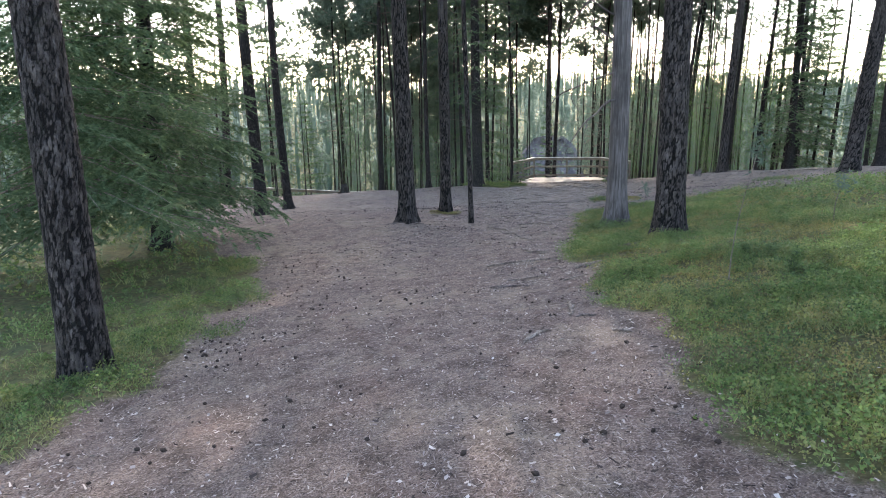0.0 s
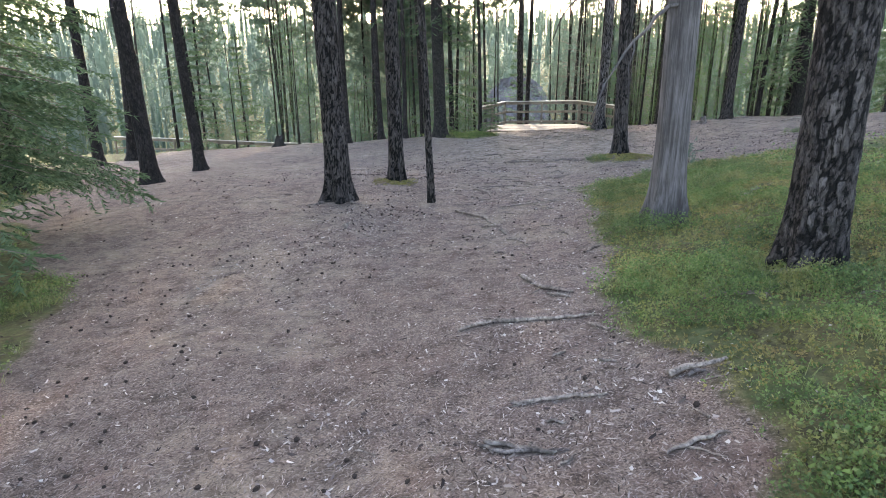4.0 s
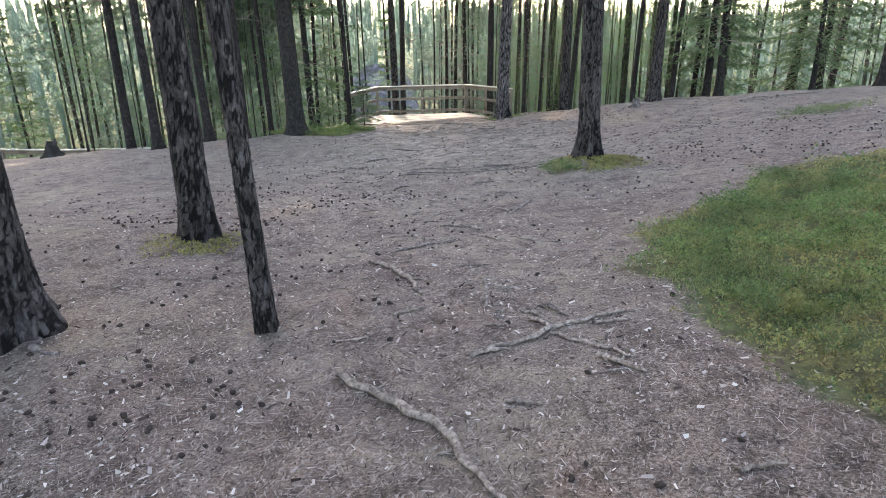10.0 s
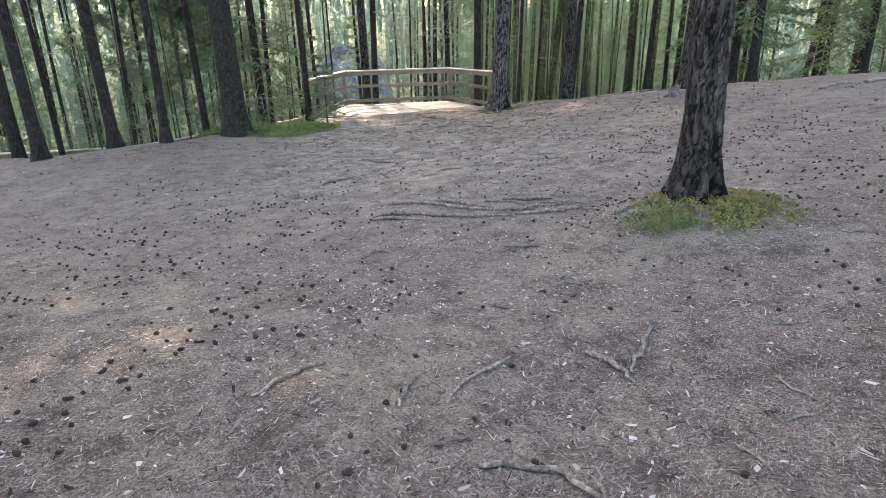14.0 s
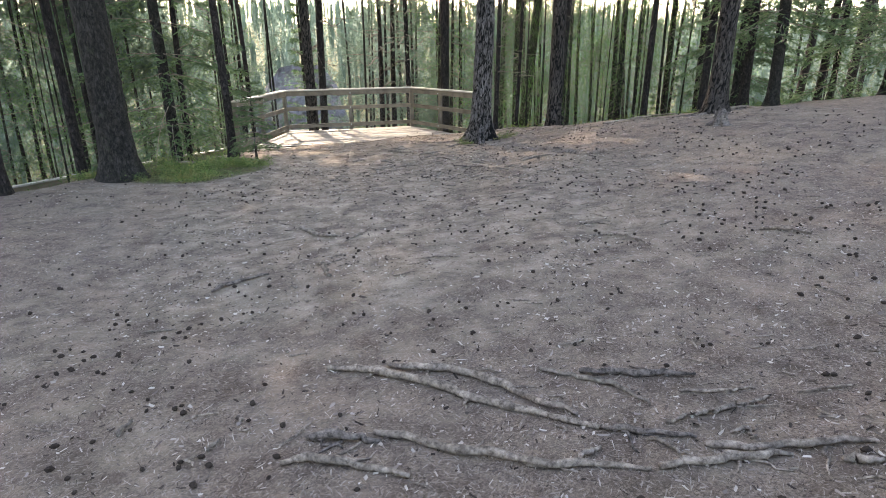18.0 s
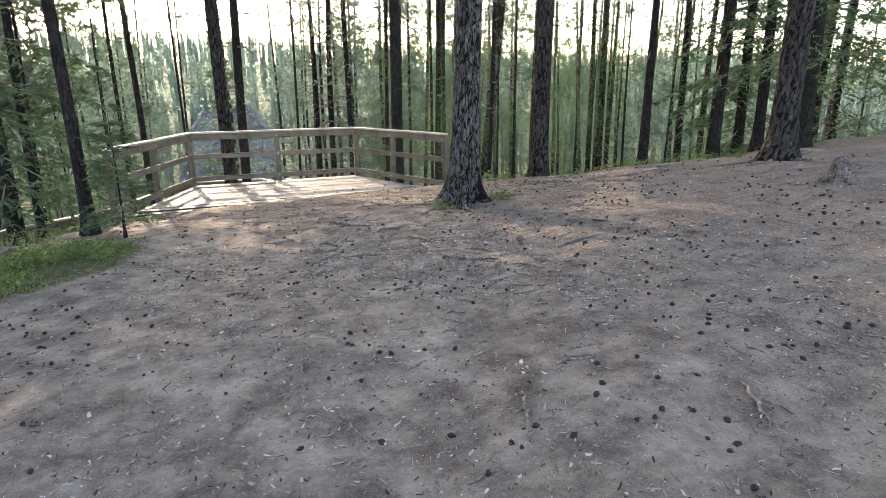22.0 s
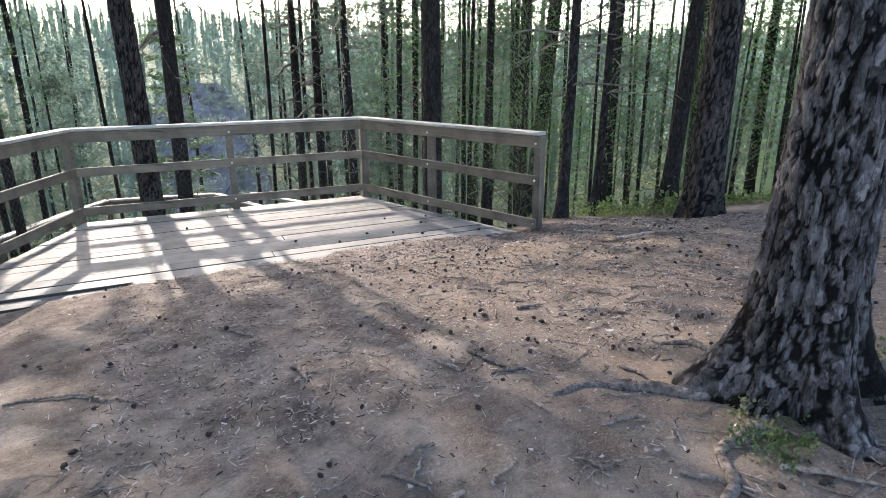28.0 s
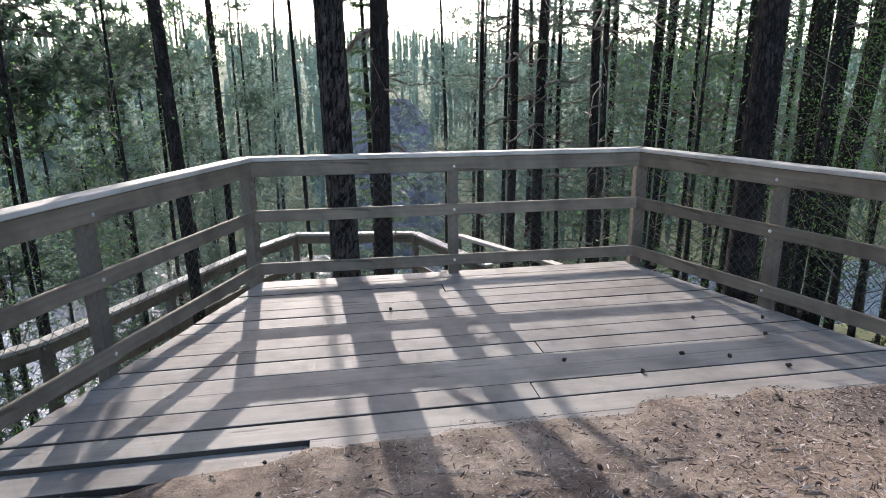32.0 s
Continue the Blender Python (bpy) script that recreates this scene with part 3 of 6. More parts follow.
def pine_parts(r, h, seed, lean=(0, 0), crown_from=0.5, tufts=270, needles=15, dead=16, spread_r=2.0, segs=10, low=0.14, nl=0.20, nw=0.019):
    """Meshes of one pine: trunk, bare limbs, needle crown."""
    g = rng(seed)
    tr, pts = trunk_far(r, h, seed, lean, segs)
    wood, crown = Acc(), Acc()
    for i in range(dead):
        z = h * (low + (crown_from - low + 0.08) * g.rand())
        a = g.rand() * 6.28
        p = limb(wood, sample(pts, z), (math.cos(a), math.sin(a), 0.1 - 0.4 * g.rand()), 0.3 + 1.5 * g.rand() ** 2, 0.007 + 0.012 * g.rand(), g, 0.07, 0.28, 4, 3)
        if g.rand() < 0.45:
            limb(wood, p[2], unit(g.normal(size=3)), 0.25 + 0.5 * g.rand(), 0.006, g, 0.05, 0.25, 3, 3)
    centres = []
    n_l = 26
    for i in range(n_l):
        q = (i + g.rand()) / n_l
        z = h * (crown_from + (0.98 - crown_from) * q)
        a = g.rand() * 6.28
        ln = spread_r * (0.45 + 0.75 * g.rand()) * (1.0 - 0.72 * q) * (0.55 + 0.6 * min(1, q * 4))
        p = limb(wood, sample(pts, z), (math.cos(a), math.sin(a), 0.1 + 0.5 * q), ln, 0.012 + 0.02 * (1 - q), g, 0.04, 0.18, 4, 3)
        m = max(3, int(tufts / n_l * (0.6 + 0.8 * g.rand())))
        for _ in range(m):
            b = p[min(len(p) - 1, 1 + int(g.rand() ** 0.7 * (len(p) - 1)))]
            centres.append(b + g.normal(size=3) * np.array((0.30, 0.30, 0.16)) * (0.5 + 0.5 * ln))
    needle_clumps(crown, centres, g, needles, nl, nw)
    return tr.mesh("trunk", BARK_FAR, True), wood.mesh("branchwork", TWIG), crown.mesh("crown", NEEDLES)


def spruce_parts(r, h, rad, seed, whorls=26, per=6, twigs=9, needles=4, nl=0.30, nw=0.05, low=0.05, segs=10, droop=0.5, steps=3):
    """Meshes of one spruce: trunk, drooping boughs, needle sprays."""
    g = rng(seed)
    tr, pts = trunk_far(r, h, seed, (0, 0), segs)
    wood, crown = Acc(), Acc()
    for i in range(whorls):
        q = (i + 0.6 * g.rand()) / whorls
        z = h * (low + (0.99 - low) * q)
        for k in range(per):
            if g.rand() < 0.12:
                continue
            a = (k + g.rand()) * 6.28 / per + i * 0.7
            ln = rad * (1 - q) ** 0.85 * (0.65 + 0.5 * g.rand()) + 0.12
            d = np.array((math.cos(a), math.sin(a), 0.05 + 0.5 * q - 0.28 * (1 - q)))
            p = limb(wood, sample(pts, z), d, ln, 0.006 + 0.010 * (1 - q), g, 0.03 * 6 / steps, 0.07, steps, 3)
            side = unit(np.cross(d, (0, 0, 1.0)))
            n_t = max(3, int(twigs * (0.4 + 0.6 * ln / rad)))
            u = 0.15 + 0.85 * (np.arange(n_t) + g.rand(n_t)) / n_t
            seg = np.clip(u * steps, 0, steps - 0.001)
            i0 = seg.astype(int)
            base = p[i0] + (p[i0 + 1] - p[i0]) * (seg - i0)[:, None]
            sgn = np.where(np.arange(n_t) % 2, 1.0, -1.0)[:, None]
            tl = (0.42 * ln * (1.15 - u) + 0.12)[:, None] * (0.6 + 0.7 * g.rand(n_t, 1))
            tdir = unit(sgn * side * 0.9 + unit(d) * 0.55 + np.array((0, 0, -1.0)) * droop * (0.4 + g.rand(n_t, 1)))
            for s in range(needles):
                f = (s + g.rand(n_t, 1)) / needles
                c = base + tdir * tl * f
                for e in (-1, 1):
                    nd = unit(tdir * 0.75 + e * np.cross(tdir, (0, 0, 1.0)) * 0.6 + g.normal(size=(n_t, 3)) * 0.25)
                    ws = unit(np.cross(nd, g.normal(size=(n_t, 3))))
                    ll = nl * (0.7 + 0.6 * g.rand(n_t, 1))
                    crown.tris(np.stack([c - ws * nw, c + ws * nw, c + nd * ll], 1).reshape(-1, 3))
    return tr.mesh("trunk", BARK_SPRUCE, True), wood.mesh("branchwork", TWIG), crown.mesh("crown", SPRUCE_NEEDLES)


def birch_parts(r, h, seed, leaves=2000):
    g = rng(seed)
    tr, pts = trunk_far(r, h, seed, (0.03, 0), 6)
    wood, crown = Acc(), Acc()
    cs = []
    for i in range(34):
        q = i / 34
        a = g.rand() * 6.28
        p = limb(wood, sample(pts, h * (0.12 + 0.86 * q)), (math.cos(a), math.sin(a), 0.7), (0.9 + 1.5 * g.rand()) * (1.1 - 0.6 * q), 0.008, g, 0.05, 0.15, 5, 3)
        for _ in range(leaves // 34):
            cs.append(p[2 + int(g.rand() * 3.9)] + g.normal(size=3) * 0.30)
    cs = np.array(cs)
    d = unit(g.normal(size=cs.shape))
    s = unit(np.cross(d, g.normal(size=cs.shape)))
    sz = 0.012 + 0.010 * g.rand(len(cs), 1)
    quad = np.stack([cs - d * sz, cs + s * sz * 0.7, cs + d * sz, cs - d * sz, cs + d * sz, cs - s * sz * 0.7], 1)
    crown.tris(quad.reshape(-1, 3))
    return tr.mesh("trunk", BARK_SPRUCE, True), wood.mesh("branchwork", TWIG), crown.mesh("crown", BIRCH_LEAVES)


def stand(name, meshes, x, y, turn=0.0, label="", category="tree", group="", scale=(1, 1, 1), lean=(0, 0), sink=0.0):
    root = new(name)
    for me, part_name in zip(meshes, ("trunk", "branchwork", "crown")):
        o = part_of(me, part_name, root)
        if part_name == "branchwork":
            tagged(o, kind="stuff")
    root.matrix_world = Matrix.LocRotScale((x, y, ground_z(x, y) - sink), Euler((lean[1], lean[0], turn)), scale)
    return tagged(root, label, category, group)


# pines beside the trodden ground, with modelled bark: x, y, radius, flare, lean, label
NEAR = (
    ("tall_pine", -3.5, 4.5, 0.175, 0.35, (0.0, 0.0), BARK, 4.6, "rough grey-barked pine trunk beside blueberry shrubs", 0.9),
    ("tall_pine", -2.2, 14.15, 0.195, 0.75, (-0.012, 0.0), BARK, 5.2, "stout pine trunk with scaly bark in the trodden path", 0.8),
    ("tall_pine", -1.45, 16.15, 0.145, 0.45, (0.0, 0.0), BARK, 5.0, "pine trunk on a low moss mound", 0.8),
    ("slender_pine", -0.64, 13.75, 0.056, 0.35, (-0.03, 0.0), BARK, 4.6, "thin leaning pine stem with dark scaly bark", 0.55),
    ("tall_pine", 2.4, 8.62, 0.19, 0.35, (-0.02, 0.0), BARK, 4.6, "thick dark pine trunk in blueberry shrubs", 1.0),
    ("tall_pine", 3.55, 18.6, 0.15, 0.75, (-0.02, 0.0), BARK, 5.0, "pine trunk with flared roots on a mossy mound", 1.3),
    ("tall_pine", 5.45, 29.4, 0.182, 1.35, (0.025, 0.0), BARK_PLATED, 4.5, "large pine with plated bark and spreading roots near the deck", 1.9),
    ("tall_pine", 9.9, 28.0, 0.175, 0.7, (0.03, 0.0), BARK, 5.0, "leaning pine with flared roots beside a stump", 0.8),
    ("tall_pine", 9.03, 33.05, 0.19, 0.45, (0.0, 0.0), BARK, 5.0, "thick dark pine trunk at the slope's edge", 0.9),
    ("tall_pine", 11.0, 20.1, 0.24, 0.5, (0.07, 0.0), BARK, 4.2, "thick leaning pine trunk among heather at the rise", 0.8),
    ("tall_pine", 3.0, 37.5, 0.165, 0.3, (-0.01, 0.0), BARK, 7.0, "dark pine trunk rising behind the deck railing", 0.8),
)


def crown_for(h, seed, tufts=960):
    g = rng(seed)
    wood, crown = Acc(), Acc()
    pts = np.array([(0, 0, 0), (0, 0, h)], float)
    cs = []
    for i in range(24):
        q = i / 24
        a = g.rand() * 6.28
        p = limb(wood, (0, 0, h * (0.58 + 0.42 * q)), (math.cos(a), math.sin(a), 0.3), 4.5 * (1.05 - 0.6 * q) * (0.6 + 0.5 * g.rand()), 0.03, g, 0.02, 0.15, 6, 4)
        for _ in range(tufts // 24):
            cs.append(p[2 + int(g.rand() * 4.9)] + g.normal(size=3) * (0.4, 0.4, 0.22))
    needle_clumps(crown, cs, g, 10, 0.46, 0.095)
    return wood.mesh("branchwork", TWIG), crown.mesh("crown", NEEDLES)


# Unseen crowns of the near pines, spread wide and dense to shade the ground.
HIGH_CROWNS = [crown_for(19, 71), crown_for(19, 72)]
for i, (nm, x, y, r, fl, ln, bark, top, lab, pl_) in enumerate(NEAR):
    root = new(nm)
    fine = nm == "tall_pine" and y < 9 or y in (14.15, 18.6, 29.4)
    me = bark_mesh(trunk_near(r, fl, 4 + i % 3, 20 + i, top, 19.0, ln, pl_, 130 if y == 29.4 else 88 if fine else 48 if r < 0.1 else 60, 0.018 if y == 29.4 or r < 0.1 else 0.024 if fine else 0.04), bark)
    part_of(me, "trunk", root)
    for w_, c_ in (HIGH_CROWNS[i % 2],):
        for ob, pn in ((w_, "branchwork"), (c_, "crown")):
            o = part_of(ob, pn, root)
            if pn == "branchwork":
                tagged(o, kind="stuff")
            o.location = (ln[0] * 17, ln[1] * 17, 0)
            o.rotation_euler = (0, 0, 1.3 * i)
    root.location = (x, y, ground_z(x, y))
    tagged(root, lab, "tree", "pines by the path")

# the grey snag
root = new("dead_pine_snag")
sn = bark_mesh(trunk_near(0.165, 0.65, 5, 61, 4.6, 9.0, (-0.02, 0.0), 0.15, 60, 0.04), SNAG)
part_of(sn, "trunk", root)
gs = rng(8)
for k in range(12):
    acc = Acc()
    a, z = (2.6 + 1.4 * gs.rand() if k < 7 else gs.rand() * 6.28), 2.2 + 0.45 * k
    p = limb(acc, (0.1 * math.cos(a), 0.1 * math.sin(a), z), (math.cos(a), math.sin(a), 0.35 - 0.5 * gs.rand()), 0.9 + 1.1 * gs.rand(), 0.022, gs, 0.05, 0.17, 10, 6)
    limb(acc, p[5], unit(gs.normal(size=3) + (0, 0, -0.5)), 0.5, 0.009, gs, 0.06, 0.2, 6, 4)
    part_of(acc.mesh("branch", SNAG, True), "branch", root)
root.location = (2.1, 10.85, ground_z(2.1, 10.85))
tagged(root, "bare grey dead pine snag without bark", "dead tree")

# shared tree kinds
PINES = [pine_parts(0.16, 19, 101, (0, 0), 0.55, 270, 14), pine_parts(0.13, 17, 102, (0.02, 0), 0.48, 230, 14), pine_parts(0.19, 21, 103, (-0.015, 0.01), 0.58, 280, 14, 20),
         pine_parts(0.085, 14, 104, (0.01, 0), 0.45, 170, 14, 22, 1.4), pine_parts(0.06, 11, 105, (0.015, 0), 0.35, 150, 14, 24, 1.1), pine_parts(0.085, 21, 106, (0, 0), 0.46, 420, 14, 14, 3.0, nl=0.30, nw=0.045), pine_parts(0.075, 21, 107, (0, 0), 0.30, 800, 14, 14, 2.4, nl=0.18, nw=0.015), pine_parts(0.07, 22, 108, (0, 0), 0.62, 1200, 20, 10, 3.4, nl=0.26, nw=0.030)]
LOW_PINES = [pine_parts(0.055, 13, 121, (0.01, 0), 0.20, 760, 13, 12, 1.5, 8, nl=0.17, nw=0.013), pine_parts(0.07, 15, 122, (0, 0), 0.30, 820, 13, 16, 1.7, 8, nl=0.17, nw=0.013), pine_parts(0.08, 19, 123, (0, 0), 0.30, 900, 13, 26, 1.9, 8, nl=0.15, nw=0.010)]
FINE_PINES = [pine_parts(0.16, 19, 111, (0, 0), 0.54, 560, 18, 44, nl=0.105, nw=0.0078), pine_parts(0.13, 17, 112, (0.01, 0), 0.50, 500, 18, 46, nl=0.105, nw=0.0078), pine_parts(0.19, 21, 113, (-0.01, 0.01), 0.54, 560, 18, 44, nl=0.105, nw=0.0078),
              pine_parts(0.085, 14, 114, (0.01, 0), 0.48, 340, 18, 46, 1.5, nl=0.095, nw=0.007), pine_parts(0.06, 11, 115, (0.01, 0), 0.42, 290, 18, 46, 1.2, nl=0.095, nw=0.007)]
SPRUCES = [spruce_parts(0.13, 15, 2.3, 201, 26, 6, 12, 6, 0.17, 0.022), spruce_parts(0.09, 11, 1.8, 202, 24, 5, 12, 6, 0.16, 0.021), spruce_parts(0.18, 19, 2.6, 203, 28, 6, 12, 6, 0.18, 0.025, 0.12)]
BIRCHES = [birch_parts(0.04, 8, 301, 3400), birch_parts(0.03, 5.5, 302, 2600)]

# trees whose places are known, and p5 to p7 mostly added to shade the ground: kind, x, y, diameter factor, lean in x
PLACED = (
    ("p2", -7.3, 17.85, 0.95, 0.0), ("p0", -7.95, 22.0, 0.95, -0.02), ("p0", -12.8, 24.9, 1.1, 0.0),
    ("p0", 3.5, 38.8, 0.85, 0.0), ("p1", 6.34, 43.0, 0.85, 0.0), ("p1", 6.8, 42.3, 0.95, 0.0), ("p0", 7.0, 36.5, 0.95, 0.0),
    ("p2", 11.2, 40.2, 1.05, 0.10), ("p1", 11.6, 41.2, 0.8, 0.02), ("p3", 12.0, 43.5, 0.9, 0.0),
    ("p4", 7.72, 34.1, 1.1, 0.02), ("p4", 8.5, 34.4, 0.9, 0.03), ("p1", 9.75, 34.3, 0.85, 0.08), ("p4", 6.3, 38.5, 0.85, 0.0),
    ("p4", 9.0, 41.0, 0.8, 0.02), ("p3", 13.9, 42.5, 0.9, 0.02),
    ("p4", -0.2, 45.0, 1.0, 0.0), ("p7", 5.6, 42.8, 0.75, 0.0),
    ("p3", 0.66, 30.95, 0.95, -0.03), ("p3", -1.8, 29.7, 1.0, -0.03), ("p1", -3.2, 27.3, 0.82, -0.03),
    ("p1", -4.4, 26.9, 0.85, -0.02), ("p5", -2.3, 27.5, 1.0, -0.02),
    ("p1", -5.8, 29.5, 1.0, 0.0), ("p5", -5.1, 30.0, 0.8, -0.04), 
    ("p1", 8.6, 49.0, 1.0, 0.0), ("p5", -4.5, 45.0, 1.0, 0.0), ("p5", -7.5, 42.0, 1.0, 0.0),
("p5", -10.5, 40.0, 1.1, 0.0), ("p5", -12.0, 47.0, 1.1, 0.0), ("p5", -15.5, 40.5, 1.1, 0.0), ("p5", -17.0, 45.5, 1.1, 0.0), ("p6", -9.8, 37.0, 1.1, 0.0), ("p6", -14.0, 33.5, 1.0, 0.0), ("p6", -5.2, 40.5, 1.0, 0.0),
    # high-crowned pines added to keep the sun off the trodden ground
    ("p7", -5.0, 38.6, 0.9, 0.0), ("p7", -2.4, 40.6, 0.9, 0.0), ("p7", -7.6, 41.2, 1.0, 0.0), ("p7", -9.6, 38.2, 0.9, 0.0), ("p7", -4.6, 45.4, 1.0, 0.0), ("p7", -6.8, 36.0, 0.9, 0.0), ("p7", -11.8, 42.0, 1.0, 0.0),
    ("p7", -3.2, 44.0, 1.0, 0.0), ("p7", 3.59, 40.6, 0.8, 0.0), ("p7", 2.2, 44.0, 0.78, 0.0), ("p7", 6.7, 44.5, 0.75, 0.0),
    ("p6", 15.0, 47.0, 1.0, 0.0), ("p6", 18.5, 44.5, 1.0, 0.0),
    ("p3", 16.2, 39.8, 1.0, 0.02), ("p1", 12.0, 33.2, 0.75, 0.02), ("p1", 17.6, 37.7, 1.0, 0.0), ("p1", 15.3, 34.2, 0.9, 0.02), ("p1", 12.9, 31.9, 0.8, 0.02),
    ("p1", 14.5, 32.1, 0.95, 0.0), ("p1", 16.4, 38.0, 1.0, 0.0), ("p1", 13.3, 36.5, 0.9, 0.02), ("p3", 13.6, 37.4, 1.1, 0.02), ("p3", 12.2, 38.5, 1.0, 0.0),
)
for i, (kind, x, y, f, ln) in enumerate(PLACED):
    red = kind in ("p3", "p4")
    stand("slender_pine" if red else "pine_tree", (FINE_PINES if kind not in ("p5", "p6", "p7") and y > 33.5 and x < 14 else PINES)[int(kind[1])], x, y, i * 2.4 if not ln else 0.0, "slender dark pine stem with dry side twigs" if red else "tall straight pine with bare lower trunk", "tree", "pines on the slope", (f, f, 1), (ln, 0.0))

# slender pines on the slope: low-boughed ones, then high-crowned ones added so that their unseen tops shade the trodden
# ground
gp = rng(404)
for x0, y0 in ((-9.0, 44.5), (-6.0, 48.0), (-3.4, 50.5), (7.8, 47.5), (9.7, 45.2), (11.9, 47.0), (13.4, 44.4), (16.6, 43.6), (-12.5, 45.0), (-7.5, 54.0), (-4.2, 56.5), (-1.6, 53.0), (0.8, 55.5), (3.0, 54.0), (4.6, 57.5), (6.6, 53.2), (8.6, 55.5), (10.8, 52.6), (13.2, 54.0), (15.6, 51.0)):
    s0 = 0.95 + 0.35 * gp.rand() + 0.2 * (y0 > 50)
    stand("slender_pine", LOW_PINES[2], x0, y0, gp.rand() * 6.28, "slender pine with thin drooping needle boughs", "tree", "pines on the slope", (s0, s0, 0.92 + 0.2 * gp.rand() + 0.12 * (y0 > 50)), (0.02 * gp.normal(), 0.0))
for y0, xs0 in ((34.4, (-4.6, -2.3, -0.5)), (36.4, (-7.2, -3.4, 8.6)), (38.6, (-5.6, 0.9, 9.6, 12.2)), (39.6, (6.7, 10.9)), (42.0, (10.6, 9.0, 12.2)), (40.4, (-1.6, 0.3, 8.2)), (42.2, (-3.2, 0.6))):
    for x0 in xs0:
        s0 = 0.85 + 0.3 * gp.rand()
        stand("slender_pine", PINES[7], x0 + 0.25 * gp.normal(), y0 + 0.3 * gp.normal(), gp.rand() * 6.28, "added slender pine with a bare stem and shading high crown", "tree", "pines on the slope", (s0, s0, 1))

for x0, y0, k0 in ((0.1, 41.8, 0), (-1.7, 44.6, 1), (0.9, 46.5, 0), (-3.6, 41.4, 0), (-0.6, 48.4, 1), (-2.6, 39.0, 0), (-5.6, 38.0, 0), (-8.2, 36.6, 0), (9.0, 47.0, 2), (11.0, 49.5, 2), (13.0, 47.5, 2), (15.0, 46.0, 2), (10.0, 51.2, 2), (7.7, 50.5, 2), (12.4, 51.6, 2), (17.0, 48.0, 2), (8.2, 45.0, 1), (12.6, 45.4, 1), (0.2, 49.2, 2), (-1.6, 51.0, 2), (-3.0, 47.4, 2), (1.0, 51.6, 2)):
    stand("slender_pine", LOW_PINES[k0], x0, y0, gp.rand() * 6.28, "slender pine with thin drooping needle boughs", "tree", "pines on the slope", (1.0, 1.0, 0.9 + 0.2 * gp.rand()))

# crooked dead branches on the two pines beyond the deck
gk = rng(88)
for x, y, zs in ((6.34, 43.0, (-1.6, -1.1, -0.8, -0.3, 0.1, 0.6, 1.0)), (6.8, 42.3, (-2.2, -1.2, -0.5, 0.3)), (3.5, 38.8, (-1.2, 0.2, 0.9))):
    owner = next(o for o in bpy.data.objects if o.parent is None and abs(o.location.x - x) < 0.01 and abs(o.location.y - y) < 0.01)
    for k, z in enumerate(zs):
        a = (3.3 if k % 2 else -0.2) + 0.5 * gk.normal()
        acc, p = Acc(), [np.zeros(3)]
        d = np.array((math.cos(a), math.sin(a), 0.25))
        for i in range(9):
            d = unit(d + gk.normal(size=3) * 0.16 + np.array((0, 0, -0.22 if i < 4 else 0.30)))
            p.append(p[-1] + d * (0.11 + 0.05 * gk.rand()))
        p = np.array(p)
        acc.tube(p, 0.034 * np.linspace(1, 0.25, len(p)), 6)
        for i in (4, 6, 8):
            limb(acc, p[i], unit(gk.normal(size=3) + (0, 0, 0.3)), 0.4, 0.010, gk, 0, 0.3, 4, 4)
        o = part_of(acc.mesh("dead_branch", TWIG, True), "dead_branch", owner)
        o.location = owner.matrix_world.inverted() @ Vector((x, y, z))
        o.rotation_euler = (0, 0, -owner.rotation_euler.z)

# the big spruces
near_spruce = spruce_parts(0.17, 13, 2.7, 211, 36, 9, 28, 14, 0.09, 0.0125, 0.105, 14, 0.5, 6)
stand("spruce_tree", near_spruce, -7.2, 12.0, 0.4, "dense dark green spruce with boughs to the ground", "tree", "spruces")
stand("spruce_tree", near_spruce, -6.75, 8.9, 2.3, "dense dark green spruce with boughs to the ground", "tree", "spruces", (1.0, 1.0, 1.05))
edge_spruce = spruce_parts(0.25, 20, 2.6, 212, 32, 5, 13, 6, 0.14, 0.016, 0.225, 14, 0.55, 5)
stand("spruce_tree", edge_spruce, -1.0, 28.6, 0.9, "large old spruce with dark trunk at the slope's edge", "tree", "spruces")
stand("spruce_tree", SPRUCES[0], -0.6, 33.0, 1.9, "dark spruce on the slope below the path", "tree", "spruces")
small = spruce_parts(0.018, 1.5, 0.36, 213, 12, 5, 11, 7, 0.055, 0.0072, 0.20, 6, 0.35, 4)
stand("spruce_sapling", small, 1.1, 30.5, 0.0, "small bright green spruce sapling beside the deck", "sapling")
for i, (x, y, s) in enumerate(((15.5, 33.5, 1.0), (17.2, 35.0, 0.9), (14.0, 30.6, 0.8), (18.5, 31.0, 1.0), (20.0, 34.0, 1.1), (19.5, 27.0, 1.0), (22, 30, 1.0), (-12.0, 31.5, 0.8))):
    stand("spruce_tree", SPRUCES[i % 3], x, y, i * 1.7, "dark green spruce among the pines", "tree", "spruces", (s, s, s))
